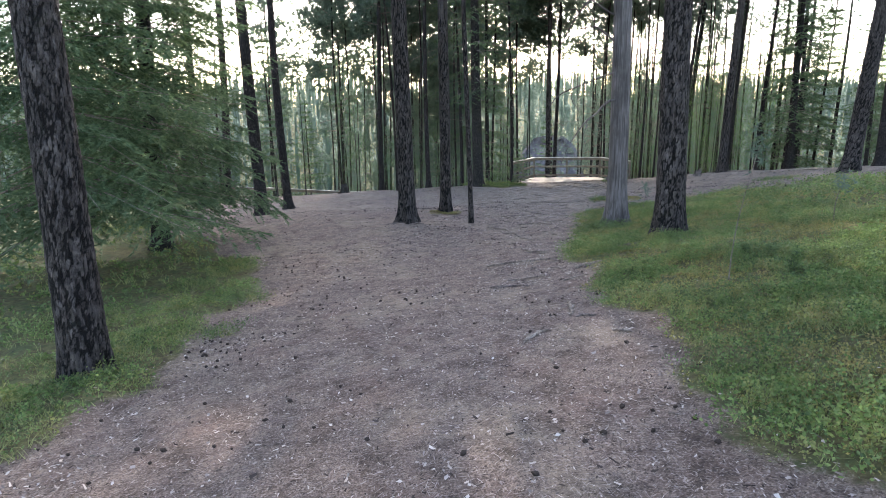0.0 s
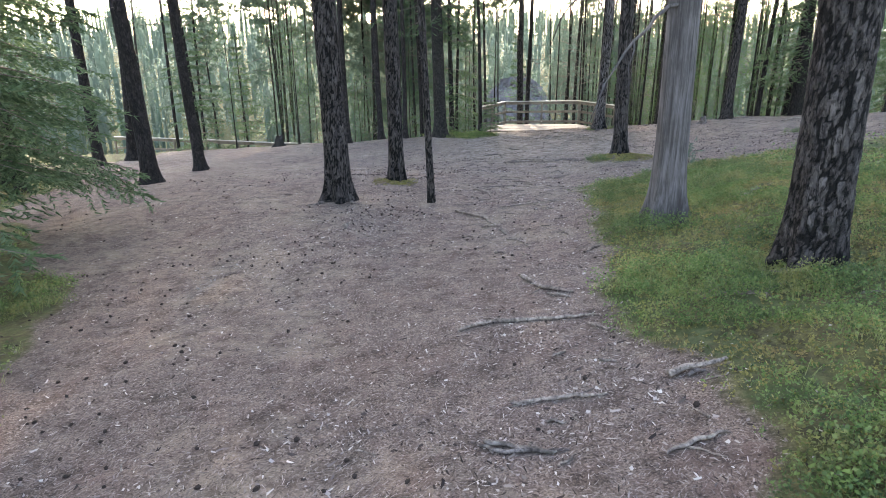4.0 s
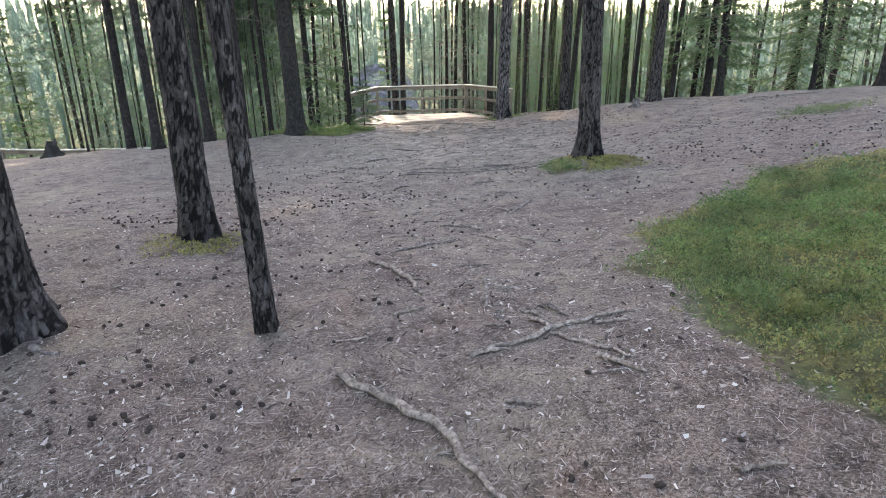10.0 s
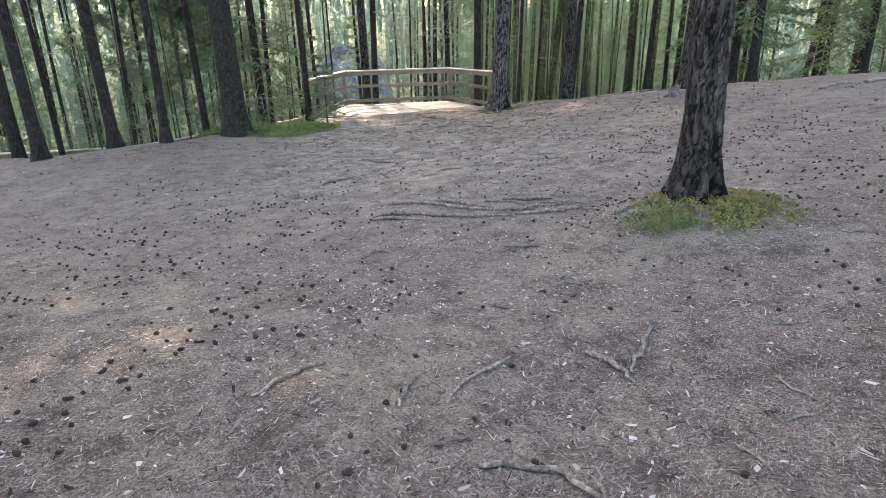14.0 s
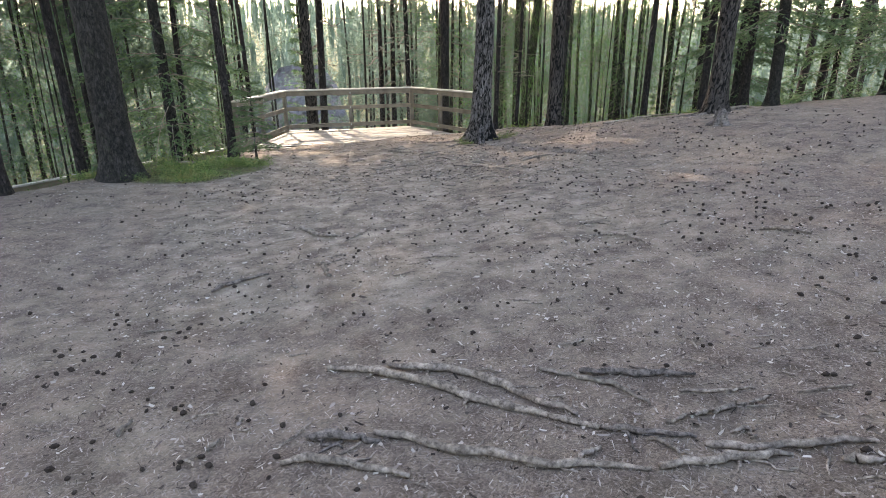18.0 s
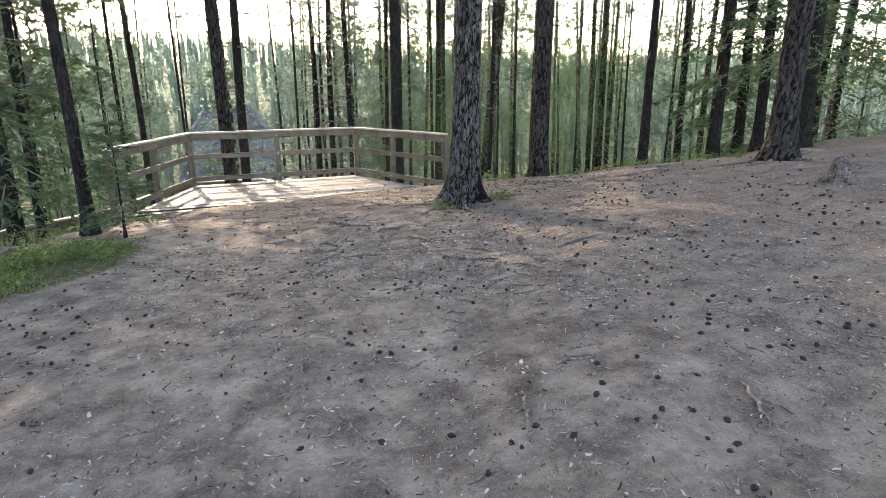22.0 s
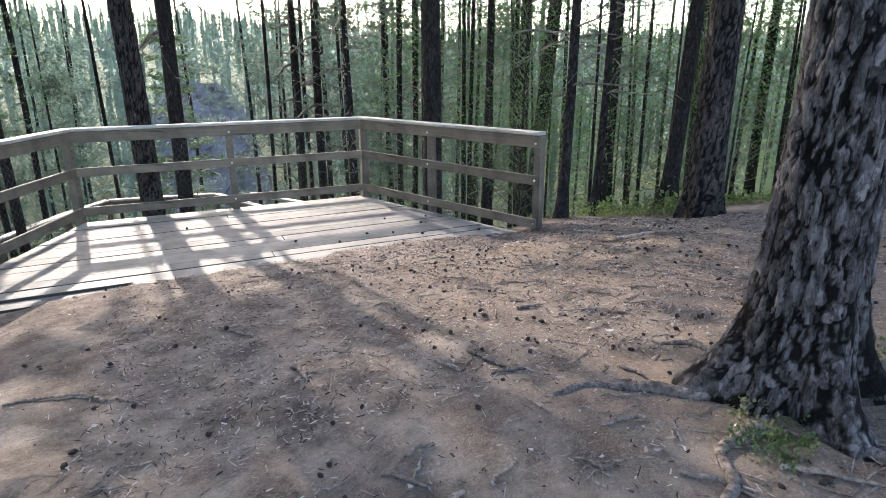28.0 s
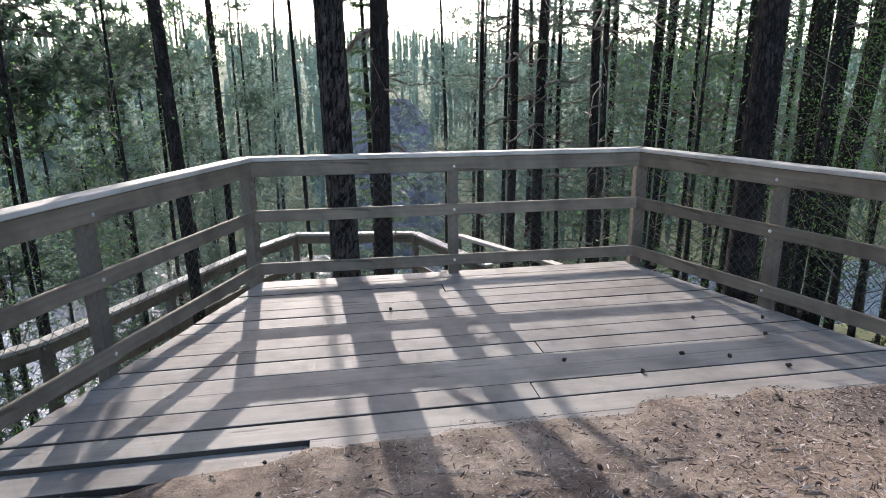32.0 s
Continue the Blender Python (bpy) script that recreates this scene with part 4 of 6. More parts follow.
for i, (x, y, s) in enumerate(((10.2, 36.2, 1.0), (9.2, 37.5, 0.9), (11.6, 36.8, 1.1), (8.3, 36.0, 0.7), (9.4, 35.6, 0.75), (8.8, 36.8, 0.9), (10.6, 35.2, 0.7), (11.0, 34.4, 0.6), (12.8, 34.8, 0.9), (10.8, 38.8, 1.1), (14.6, 36.0, 1.0), (-6.2, 32.0, 0.9), (-3.2, 33.4, 0.8), (-4.6, 31.4, 0.8), (-2.4, 31.2, 0.7), (-5.4, 33.6, 1.1), (-1.9, 35.4, 1.0), (-7.6, 31.8, 1.0), (-8.8, 33.4, 1.1), (-0.4, 36.4, 0.9), (0.3, 39.4, 1.2), (-1.4, 39.0, 1.3), (-3.6, 36.2, 1.2), (-10.4, 31.6, 1.0), (-6.8, 29.0, 0.7), (-3.9, 30.2, 0.55), (8.0, 39.0, 1.0), (15.6, 42.0, 1.1), (9.6, 40.4, 1.6), (11.4, 42.6, 1.8), (13.0, 39.6, 1.6), (14.8, 40.6, 1.7), (16.6, 40.2, 1.5), (12.4, 36.4, 1.3), (14.0, 35.2, 1.3), (16.0, 36.6, 1.4), (10.2, 44.2, 1.9), (13.8, 43.6, 1.9), (17.8, 42.4, 1.7), (15.4, 38.2, 1.5), (18.6, 38.6, 1.5), (11.8, 35.0, 0.9))):
    stand("young_birch", BIRCHES[i % 2], x, y, i * 2.1, "young birch with bright green leaves on the slope", "tree", "young birches", (s, s, s))


def forest():
    """The wood that goes on down the slope and beyond it, with unseen trees behind added for the lighting."""
    g = rng(77)
    taken = [(p[1], p[2]) for p in PLACED] + [(n[1], n[2]) for n in NEAR]
    made = 0
    while made < 180:
        x, y = -46 + 92 * g.rand(), -22 + 96 * g.rand()
        d = y - float(edge_y(x))
        beyond = d > 5 and not (0 < x < 8 and d < 7)
        aside = (x < -9.5 - 0.12 * max(0, 14 - y) or x > 14 + 0.2 * max(0, 20 - y)) and d < 5
        # out of view, added only to block skylight from behind
        behind = y < -5
        if 48 < y < 84 and abs(x - (5.2 + 0.05 * (y - 33))) < 2.2:
            continue
        if -18 < x < 0.5 and 29 < y < 62 and g.rand() < 0.6:
            continue
        if not (beyond or aside or behind) or height(x, y) < RIVER_Z + 0.8:
            continue
        if (aside and g.rand() < 0.55) or (behind and g.rand() < 0.75):
            continue
        if min((x - a) ** 2 + (y - b) ** 2 for a, b in taken) < 2.6:
            continue
        taken.append((x, y))
        k = g.rand()
        s = 0.8 + 0.4 * g.rand()
        if k < 0.62:
            stand("pine_tree", LOW_PINES[int(g.rand() * 2)] if d > 3 and -14 < x < 18 else PINES[int(g.rand() * 5)], x, y, g.rand() * 6.28, "tall straight pine with bare lower trunk", "tree", "pines on the slope", (s, s, 0.85 + 0.35 * g.rand()), (0.05 * g.normal(), 0.03 * g.normal()))
        elif k < (0.75 if d > 3 else 0.92):
            s = 0.5 + 0.6 * g.rand()
            stand("spruce_tree", SPRUCES[int(g.rand() * 3)], x, y, g.rand() * 6.28, "dark green spruce among the pines", "tree", "spruces", (s, s, s))
        else:
            stand("young_birch", BIRCHES[int(g.rand() * 2)], x, y, g.rand() * 6.28, "young birch with bright green leaves on the slope", "tree", "young birches", (s, s, s))
        made += 1


forest()


def far_woods():
    """The far bank's wood, too far and many to count: dense crowns with ragged edges."""
    g = rng(99)
    acc = Acc()
    seg, out, n_v = 7, [], 0
    for _ in range(3600):
        y = 74 + 400 * g.rand() ** 1.6
        x = (g.rand() - 0.42) * (130 + 1.7 * y)
        z = float(height(x, y))
        if z < RIVER_Z + 0.3 or (abs(x - 8.0) < 7 and y < 100):
            continue
        h = 9 + 5 * g.rand()
        slim = g.rand() < 0.3
        q = np.array((0.08, 0.28, 0.5, 0.72, 0.9, 1.0))
        prof = np.array((0.7, 1.0, 0.95, 0.8, 0.58, 0.2)) * 1.2 if slim else np.array((0.3, 0.8, 1.1, 1.1, 0.9, 0.4)) * 1.6
        a = np.arange(seg) * 2 * np.pi / seg + g.rand() * 6
        r = 0.25 * prof[:, None] * (0.5 + 0.75 * g.rand(6, seg))
        v = np.stack([x + r * np.cos(a), y + r * np.sin(a), z + h * q[:, None] + 0.35 * g.normal(size=(6, seg))], -1)
        acc.add(v.reshape(-1, 3), [(i * seg + j, i * seg + (j + 1) % seg, (i + 1) * seg + (j + 1) % seg, (i + 1) * seg + j) for i in range(5) for j in range(seg)])
        n = 170 if y < 115 else 60 if y < 190 else 20
        u = g.rand(n)
        rr = np.interp(u, q, prof) * (0.5 + 0.7 * g.rand(n))
        b = g.rand(n) * 6.28
        c = np.stack([x + rr * np.cos(b), y + rr * np.sin(b), z + h * u], -1)
        d = unit(np.stack([np.cos(b), np.sin(b), 0.8 * g.normal(size=n)], -1) + 0.5 * g.normal(size=(n, 3)))
        s = unit(np.cross(d, g.normal(size=(n, 3))))
        k = (0.16 + 0.22 * g.rand(n, 1)) * (1.0 if y < 115 else 1.5 if y < 190 else 2.6)
        out.append(np.stack([c - s * 0.45 * k, c + s * 0.45 * k, c + d * 1.1 * k], 1).reshape(-1, 3))
    acc.tris(np.concatenate(out))
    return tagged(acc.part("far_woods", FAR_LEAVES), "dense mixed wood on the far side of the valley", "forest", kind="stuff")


far_woods()


def rock_face(cx, cy, wide, z0, z1, label, seed):
    """A broken grey bedrock slope, leaning back."""
    g = rng(seed)
    nu, nv = 70, 36
    acc = Acc()
    v = []
    for i in range(nv):
        for j in range(nu):
            u, h = j / (nu - 1) - 0.5, i / (nv - 1)
            p = Vector((u * wide * 0.35, h * 4.0, seed))
            n = noise.fractal(p, 0.9, 2.1, 5) + 0.6 * abs(noise.noise(p * 2.3))
            drop = (1 - (2 * abs(u)) ** 3) * (z1 - z0)
            v.append((cx + u * wide + 0.5 * noise.noise(p * 3), cy + h * (z1 - z0) * 0.8 - 1.6 * n + 5 * u * u * 4, z0 + h * drop + 0.5 * noise.noise(p * 1.7)))
    acc.add(v, [(i * nu + j, i * nu + j + 1, (i + 1) * nu + j + 1, (i + 1) * nu + j) for i in range(nv - 1) for j in range(nu - 1)])
    return tagged(acc.part("rock_face", ROCK), label, "rock")


rock_face(8.0, 84.0, 15, -16.6, -1.6, "grey bedrock slope across the river", 3)

# ---- viewing deck ----
DECK_Z = -2.30
DECK_L, DECK_R, CORNER_L, CORNER_R = (0.72, 33.45), (7.12, 33.7), (2.12, 36.95), (6.02, 36.88)
deck = tagged(new("viewing_deck"), "weathered grey wooden viewing deck with plank floor", "deck")


def side_x(y, a, b):
    return a[0] + (b[0] - a[0]) * (y - a[1]) / (b[1] - a[1])


def plank(x0, x1, y, width, thick, z, cut0, cut1):
    """A floor plank along x with slanted ends."""
    bm = bmesh.new()
    top = [(x0, y - width / 2), (x1, y - width / 2), (x1 + cut1, y + width / 2), (x0 + cut0, y + width / 2)]
    f = bm.faces.new([bm.verts.new((px, py, z - thick)) for px, py in top])
    r = bmesh.ops.extrude_face_region(bm, geom=[f])
    bmesh.ops.translate(bm, verts=[v for v in r["geom"] if isinstance(v, bmesh.types.BMVert)], vec=(0, 0, thick))
    bmesh.ops.recalc_face_normals(bm, faces=bm.faces)
    bmesh.ops.bevel(bm, geom=list(bm.edges), offset=0.003, segments=1, affect="EDGES")
    me = bpy.data.meshes.new("plank")
    bm.to_mesh(me)
    bm.free()
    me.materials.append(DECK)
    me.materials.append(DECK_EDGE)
    # All faces but the top take the painted gap shade.
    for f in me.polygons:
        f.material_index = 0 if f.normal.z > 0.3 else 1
    return me


gd = rng(12)
PITCH = 0.205
y = 33.792
while y < 36.93:
    a, b = side_x(y, DECK_L, CORNER_L), side_x(y, DECK_R, CORNER_R)
    ca, cb = (CORNER_L[0] - DECK_L[0]) / (CORNER_L[1] - DECK_L[1]) * 0.187, (CORNER_R[0] - DECK_R[0]) / (CORNER_R[1] - DECK_R[1]) * 0.187
    joint = a + (b - a) * (0.42 + 0.2 * gd.rand()) if gd.rand() < 0.4 else None
    runs = [(a, b, ca, cb)] if joint is None else [(a, joint - 0.004, ca, 0.0), (joint + 0.004, b, 0.0, cb)]
    drop = 0.0
    if y < 33.8:
        runs = [(4.6, b, 0.0, cb)]
    elif y < 34.05:
        runs, drop = [(a, 2.75, ca, 0.0), (2.76, b, 0.0, cb)], 0.03
    for lo, hi, c0, c1 in runs:
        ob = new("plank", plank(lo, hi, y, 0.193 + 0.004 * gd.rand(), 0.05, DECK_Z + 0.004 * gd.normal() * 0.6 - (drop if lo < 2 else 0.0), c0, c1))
        ob.parent = deck
    y += PITCH


def beam(p, q, w, h, material, name, parent, up=0.0):
    """A sawn timber from p to q, w thick and h high, hung at its middle line."""
    p, q = Vector(p), Vector(q)
    me = bevelled_board(((q - p).length, w, h), 0.006)
    me.materials.append(material)
    ob = new(name, me)
    d = (q - p).normalized()
    side = Vector((0, 0, 1)).cross(d).normalized()
    m = Matrix((d, side, d.cross(side))).transposed().to_4x4()
    m.translation = (p + q) / 2
    ob.matrix_world = m
    ob.parent = parent
    return ob


for yy in (34.16, 34.9, 36.0, 36.75):
    beam((side_x(yy, DECK_L, CORNER_L) + 0.15, yy, DECK_Z - 0.15), (side_x(yy, DECK_R, CORNER_R) - 0.15, yy, DECK_Z - 0.15), 0.07, 0.2, POST, "joist", deck)
beam((*DECK_L, DECK_Z - 0.12), (*CORNER_L, DECK_Z - 0.12), 0.05, 0.16, POST, "edge_beam", deck)
beam((*CORNER_L, DECK_Z - 0.12), (*CORNER_R, DECK_Z - 0.12), 0.05, 0.16, POST, "edge_beam", deck)
beam((*CORNER_R, DECK_Z - 0.12), (*DECK_R, DECK_Z - 0.12), 0.05, 0.16, POST, "edge_beam", deck)
for x, y in ((2.25, 36.75), (4.05, 36.75), (5.9, 36.7), (1.4, 35.0), (6.5, 35.2)):
    zg = ground_z(x, y) - 0.3
    me = bevelled_board((0.12, 0.12, DECK_Z - 0.25 - zg), 0.006)
    me.materials.append(POST)
    ob = new("support_post", me)
    ob.location = (x, y, (zg + DECK_Z - 0.25) / 2)
    ob.parent = deck


def post(x, y, z0, z1, parent, turn=0.0, w=0.098, d=0.098):
    me = bevelled_board((w, d, z1 - z0), 0.006)
    me.materials.append(POST)
    ob = new("post", me)
    ob.location, ob.rotation_euler = (x, y, (z0 + z1) / 2), (0, 0, turn)
    ob.parent = parent
    return ob


def bolt(p, normal, parent):
    acc = Acc()
    n = np.array(normal, float)
    acc.tube([np.array(p) - n * 0.002, np.array(p) + n * 0.004, np.array(p) + n * 0.007], [0.014, 0.014, 0.009], 10)
    return acc.part("bolt", STEEL, parent, "dull steel bolt head")


def railing(name, a, b, z, posts, parent_label, end_a=0.0, end_b=0.0, rails=((0.10, 0.112), (0.615, 0.112)), top=1.185, inside=1, caps=True, wire=True):
    """A rail section: top board with a cap, lower boards, posts on the outer side, wire mesh."""
    root = tagged(new(name), parent_label, "railing", "deck railings")
    A, B = Vector((*a, z)), Vector((*b, z))
    d = (B - A).normalized()
    nrm = Vector((-d.y, d.x, 0)) * inside
    L = (B - A).length
    off = nrm * 0.065
    for h, hh in rails:
        beam(A + off + d * 0.02 + Vector((0, 0, h + hh / 2)), B + off - d * 0.02 + Vector((0, 0, h + hh / 2)), 0.032, hh, RAIL, "rail_board", root)
    up = Vector((0, 0, top - 0.07))
    beam(A + off + up - d * end_a, B + off + up + d * end_b, 0.034, 0.14, RAIL, "top_board", root)
    upc = Vector((0, 0, top + 0.022))
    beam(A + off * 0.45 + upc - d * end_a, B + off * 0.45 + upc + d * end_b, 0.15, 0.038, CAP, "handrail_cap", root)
    ang = math.atan2(d.y, d.x)
    for k, s in enumerate(posts):
        p = A + d * s
        upright = post(p.x, p.y, z - 0.35, z + top, root, ang, 0.098 if 0 < s < L else 0.12, 0.09)
        into = (Matrix.Translation(upright.location) @ Matrix.Rotation(ang, 4, "Z")).inverted()
        for h, hh in list(rails) + [(top - 0.09, 0.0)]:
            q = p + off + nrm * 0.018 + Vector((0, 0, h + hh / 2))
            bolt(into @ q, into.to_3x3() @ nrm, upright)
    if wire:
        acc = Acc()
        step, r = 0.085, 0.0016
        n = int(L / step)
        hgt = top - 0.12
        for k in range(-int(hgt / step), n + 1):
            for sgn in (1, -1):
                s0 = k * step
                t0, t1 = max(0.0, -s0), min(hgt, L - s0)
                if t1 - t0 < 0.05:
                    continue
                if sgn > 0:
                    p, q = A + d * (s0 + t0) + Vector((0, 0, 0.06 + t0)), A + d * (s0 + t1) + Vector((0, 0, 0.06 + t1))
                else:
                    p, q = A + d * (s0 + t0) + Vector((0, 0, 0.06 + hgt - t0)), A + d * (s0 + t1) + Vector((0, 0, 0.06 + hgt - t1))
                acc.tube([tuple(p + nrm * 0.048), tuple(q + nrm * 0.048)], [r, r], 3, False)
        acc.part("wire_mesh", WIRE, root, "thin diamond wire mesh")
    return root


LF = math.hypot(CORNER_R[0] - CORNER_L[0], CORNER_R[1] - CORNER_L[1])
LL = math.hypot(CORNER_L[0] - DECK_L[0], CORNER_L[1] - DECK_L[1])
LR = math.hypot(CORNER_R[0] - DECK_R[0], CORNER_R[1] - DECK_R[1])
railing("deck_railing", CORNER_R, CORNER_L, DECK_Z, (0.0, LF * 0.5), "weathered wooden deck railing facing the valley", inside=1)
railing("deck_railing", CORNER_L, DECK_L, DECK_Z, (0.0, LL * 0.52, LL - 0.06), "weathered wooden deck railing along the slanted side", inside=1)
railing("deck_railing", DECK_R, CORNER_R, DECK_Z, (0.05, LR * 0.55), "weathered wooden deck railing ending at the bare ground", inside=1)

# ---- lower walkway along the slope ----
LOW = ((-18, 35.0, -2.55), (-12.5, 33.2, -2.5), (-9.0, 32.3, -2.55), (-6.4, 32.2, -2.6), (-4.0, 32.3, -2.6), (-2.2, 34.0, -2.6), (0.2, 36.8, -2.7), (1.6, 39.9, -2.75), (2.2, 40.8, -2.75), (4.1, 40.5, -2.75), (4.85, 38.5, -2.75))
for k, (p, q) in enumerate(zip(LOW[:-1], LOW[1:])):
    sec = tagged(new("walkway_railing"), "weathered wooden handrail of the lower slope walkway", "railing", "walkway railings")
    P, Q = Vector(p), Vector(q)
    d = (Q - P).normalized()
    L = (Q - P).length
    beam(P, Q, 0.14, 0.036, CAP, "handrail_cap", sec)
    beam(P + Vector((0, 0, -0.09)), Q + Vector((0, 0, -0.09)), 0.035, 0.13, RAIL, "top_board", sec)
    beam(P + Vector((0, 0, -0.55)), Q + Vector((0, 0, -0.55)), 0.032, 0.11, RAIL, "rail_board", sec)
    n = max(1, int(L / 1.6))
    for i in range(n + (k == len(LOW) - 2)):
        s = P + d * (L * i / n)
        post(s.x, s.y, min(ground_z(s.x, s.y) - 0.2, s.z - 1.2), s.z - 0.03, sec, math.atan2(d.y, d.x), 0.09, 0.09)
for p, q in (((4.75, 40.2, -2.75), (5.75, 38.3, -2.75)), ((0.15, 34.0, -2.6), (0.75, 34.6, -2.6)), ((4.35, 39.3, -3.05), (5.05, 37.4, -3.05))):
    sec = tagged(new("walkway_railing"), "short sloping handrail of the lower walkway stairs", "railing", "walkway railings")
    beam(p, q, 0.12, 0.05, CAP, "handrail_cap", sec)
    for s in (p, q):
        post(s[0], s[1], min(ground_z(s[0], s[1]) - 0.2, s[2] - 1.0), s[2] - 0.028, sec)


# ---- bare roots and sticks on the trodden ground ----
# radius, then the line a root or stick follows
def thick_root(r, line, seed):
    g = rng(seed)
    line = np.array(line)
    run = np.concatenate([[0], np.cumsum(np.linalg.norm(np.diff(line, axis=0), axis=1))])
    n = max(9, int(run[-1] / 0.03))
    t = np.linspace(0, 1, n)
    kernel = np.ones(5) / 5
    xy = [np.convolve(np.pad(np.interp(t * run[-1], run, line[:, k]), 2, mode="edge"), kernel, "valid") + 0.008 * np.sin(t * 19 + g.rand() * 6) + 0.006 * np.sin(t * 41 + g.rand() * 6) for k in (0, 1)]
    rad = r * (0.35 + 0.65 * np.sin(np.pi * (0.08 + 0.86 * t)) ** 0.7) * (1.12 - 0.35 * t) * (1 + 0.10 * np.sin(run[-1] * t * 17 + g.rand() * 6) + 0.08 * np.sin(run[-1] * t * 43 + g.rand() * 6) + 0.03 * g.normal(size=n))
    z = heights(xy[0], xy[1]) + rad * 0.92 + 0.004 - 0.5 * rad * np.abs(2 * t - 1) ** 8 + 0.2 * r * np.sin(t * 7 + g.rand() * 6)
    acc = Acc()
    acc.tube(np.stack([xy[0], xy[1], z], -1), rad, 8)
    for _ in range(2 if run[-1] > 0.25 else 0):
        k = int(n * (0.2 + 0.6 * g.rand()))
        a = g.rand() * 6.28
        u = np.linspace(0, 0.06 + 0.14 * g.rand(), 5)
        bx, by = xy[0][k] + np.cos(a) * u + 0.01 * g.normal(size=5), xy[1][k] + np.sin(a) * u
        acc.tube(np.stack([bx, by, heights(bx, by) + rad[k] * 0.3], -1), rad[k] * np.linspace(0.55, 0.2, 5), 6)
    twig = r < 0.0115
    ob = acc.part("fallen_twig" if twig else "tree_root", ROOT_BARK if g.rand() < 0.2 else TWIG if g.rand() < 0.25 else ROOT, None, "", True)
    return tagged(ob, "dry grey-brown twig lying on needle litter" if twig else "bare weathered root lying along the trodden soil", "twig" if twig else "root", "roots and twigs on the path")


def heights(x, y):
    z = height(x, y)
    for k, (f, a) in enumerate(((0.9, 0.035), (2.1, 0.016), (4.7, 0.008))):
        z = z + a * np.sin(x * f * 1.3 + 2.1 * k + 1.7 * np.sin(y * f * 0.7)) * np.sin(y * f * 1.1 + 0.7 * k + 1.3 * np.sin(x * f * 0.8))
    return z


MAIN_ROOTS_A = (
    (0.0165, (-0.19, 8.42), (0.06, 8.5), (0.38, 8.38), (0.86, 8.31)),
    (0.0167, (0.36, 9.55), (0.53, 9.04), (0.75, 8.86)),
    (0.0112, (0.53, 8.93), (0.72, 8.73)),
    (0.0094, (0.71, 8.21), (0.86, 7.92)),
    (0.0121, (0.1, 7.24), (0.36, 7.25), (0.65, 7.18)),
    (0.0105, (-0.09, 6.89), (0.02, 6.74), (0.2, 6.73), (0.37, 6.72)),
    (0.0066, (0.17, 6.83), (0.23, 6.72)),
    (0.0062, (0.27, 6.58), (0.37, 6.68)),
    (0.0108, (0.7, 6.56), (0.85, 6.61), (1.03, 6.65)),
    (0.0071, (0.28, 7.03), (0.38, 6.98)),
    (0.0088, (0.41, 7.76), (0.52, 7.8)),
    (0.0099, (0.67, 7.59), (0.75, 7.54)),
    (0.0119, (1.03, 7.23), (1.15, 7.26)),
    (0.0209, (-0.25, 13.1), (0.04, 12.67), (0.17, 12.48), (0.29, 11.92)),
)
MAIN_ROOTS_B = (
    (0.0162, (0.09, 11.95), (0.24, 11.95), (0.36, 11.85)),
    (0.0147, (0.32, 11.7), (0.37, 11.57), (0.39, 11.37)),
    (0.011, (0.36, 11.18), (0.48, 11.06), (0.54, 10.98), (0.6, 10.7)),
    (0.0109, (0.19, 10.65), (0.26, 10.65), (0.32, 10.55)),
    (0.0137, (0.42, 13.01), (0.63, 13.02)),
    (0.0103, (0.46, 12.56), (0.61, 12.47)),
    (0.0127, (0.98, 12.8), (1.12, 12.5)),
    (0.0119, (0.84, 13.36), (0.93, 13.13)),
    (0.0093, (1.11, 13.13), (1.33, 13.08)),
    (0.0104, (0.65, 13.56), (0.76, 13.92)),
    (0.0086, (1.02, 11.83), (1.22, 11.8)),
    (0.008, (0.83, 11.57), (0.94, 11.48)),
    (0.0208, (-1.73, 12.28), (-1.79, 12.54), (-1.73, 12.57)),
    (0.014, (1.08, 10.12), (1.19, 10.22), (1.3, 10.31)),
    (0.0062, (0.08, 11.49), (0.13, 11.26)),
)
MAIN_ROOTS_C = (
    (0.0111, (1.01, 11.08), (1.07, 11.03)),
    (0.0185, (0.05, 14.9), (0.18, 14.68), (0.28, 14.36), (0.33, 13.95)),
    (0.011, (0.65, 13.65), (0.73, 13.85), (0.77, 14.04), (0.84, 14.15)),
    (0.0097, (0.11, 13.67), (0.21, 13.73), (0.32, 13.73)),
    (0.0104, (0.83, 13.49), (0.89, 13.38), (0.93, 13.25)),
    (0.0096, (0.99, 13.58), (1.01, 13.43), (1.04, 13.26)),
    (0.0126, (0.41, 13.04), (0.69, 13.05), (0.96, 13.18), (1.42, 13.2)),
    (0.0098, (0.87, 13.13), (0.97, 12.99), (1.06, 12.85), (1.13, 12.68)),
    (0.0066, (0.57, 13.36), (0.67, 13.28)),
    (0.0081, (0.79, 13.84), (0.94, 13.82)),
    (0.0093, (0.67, 13.36), (0.72, 13.53)),
    (0.0077, (0.3, 15.13), (0.53, 15.27), (0.88, 15.3)),
    (0.0064, (0.67, 14.41), (0.93, 14.39)),
)
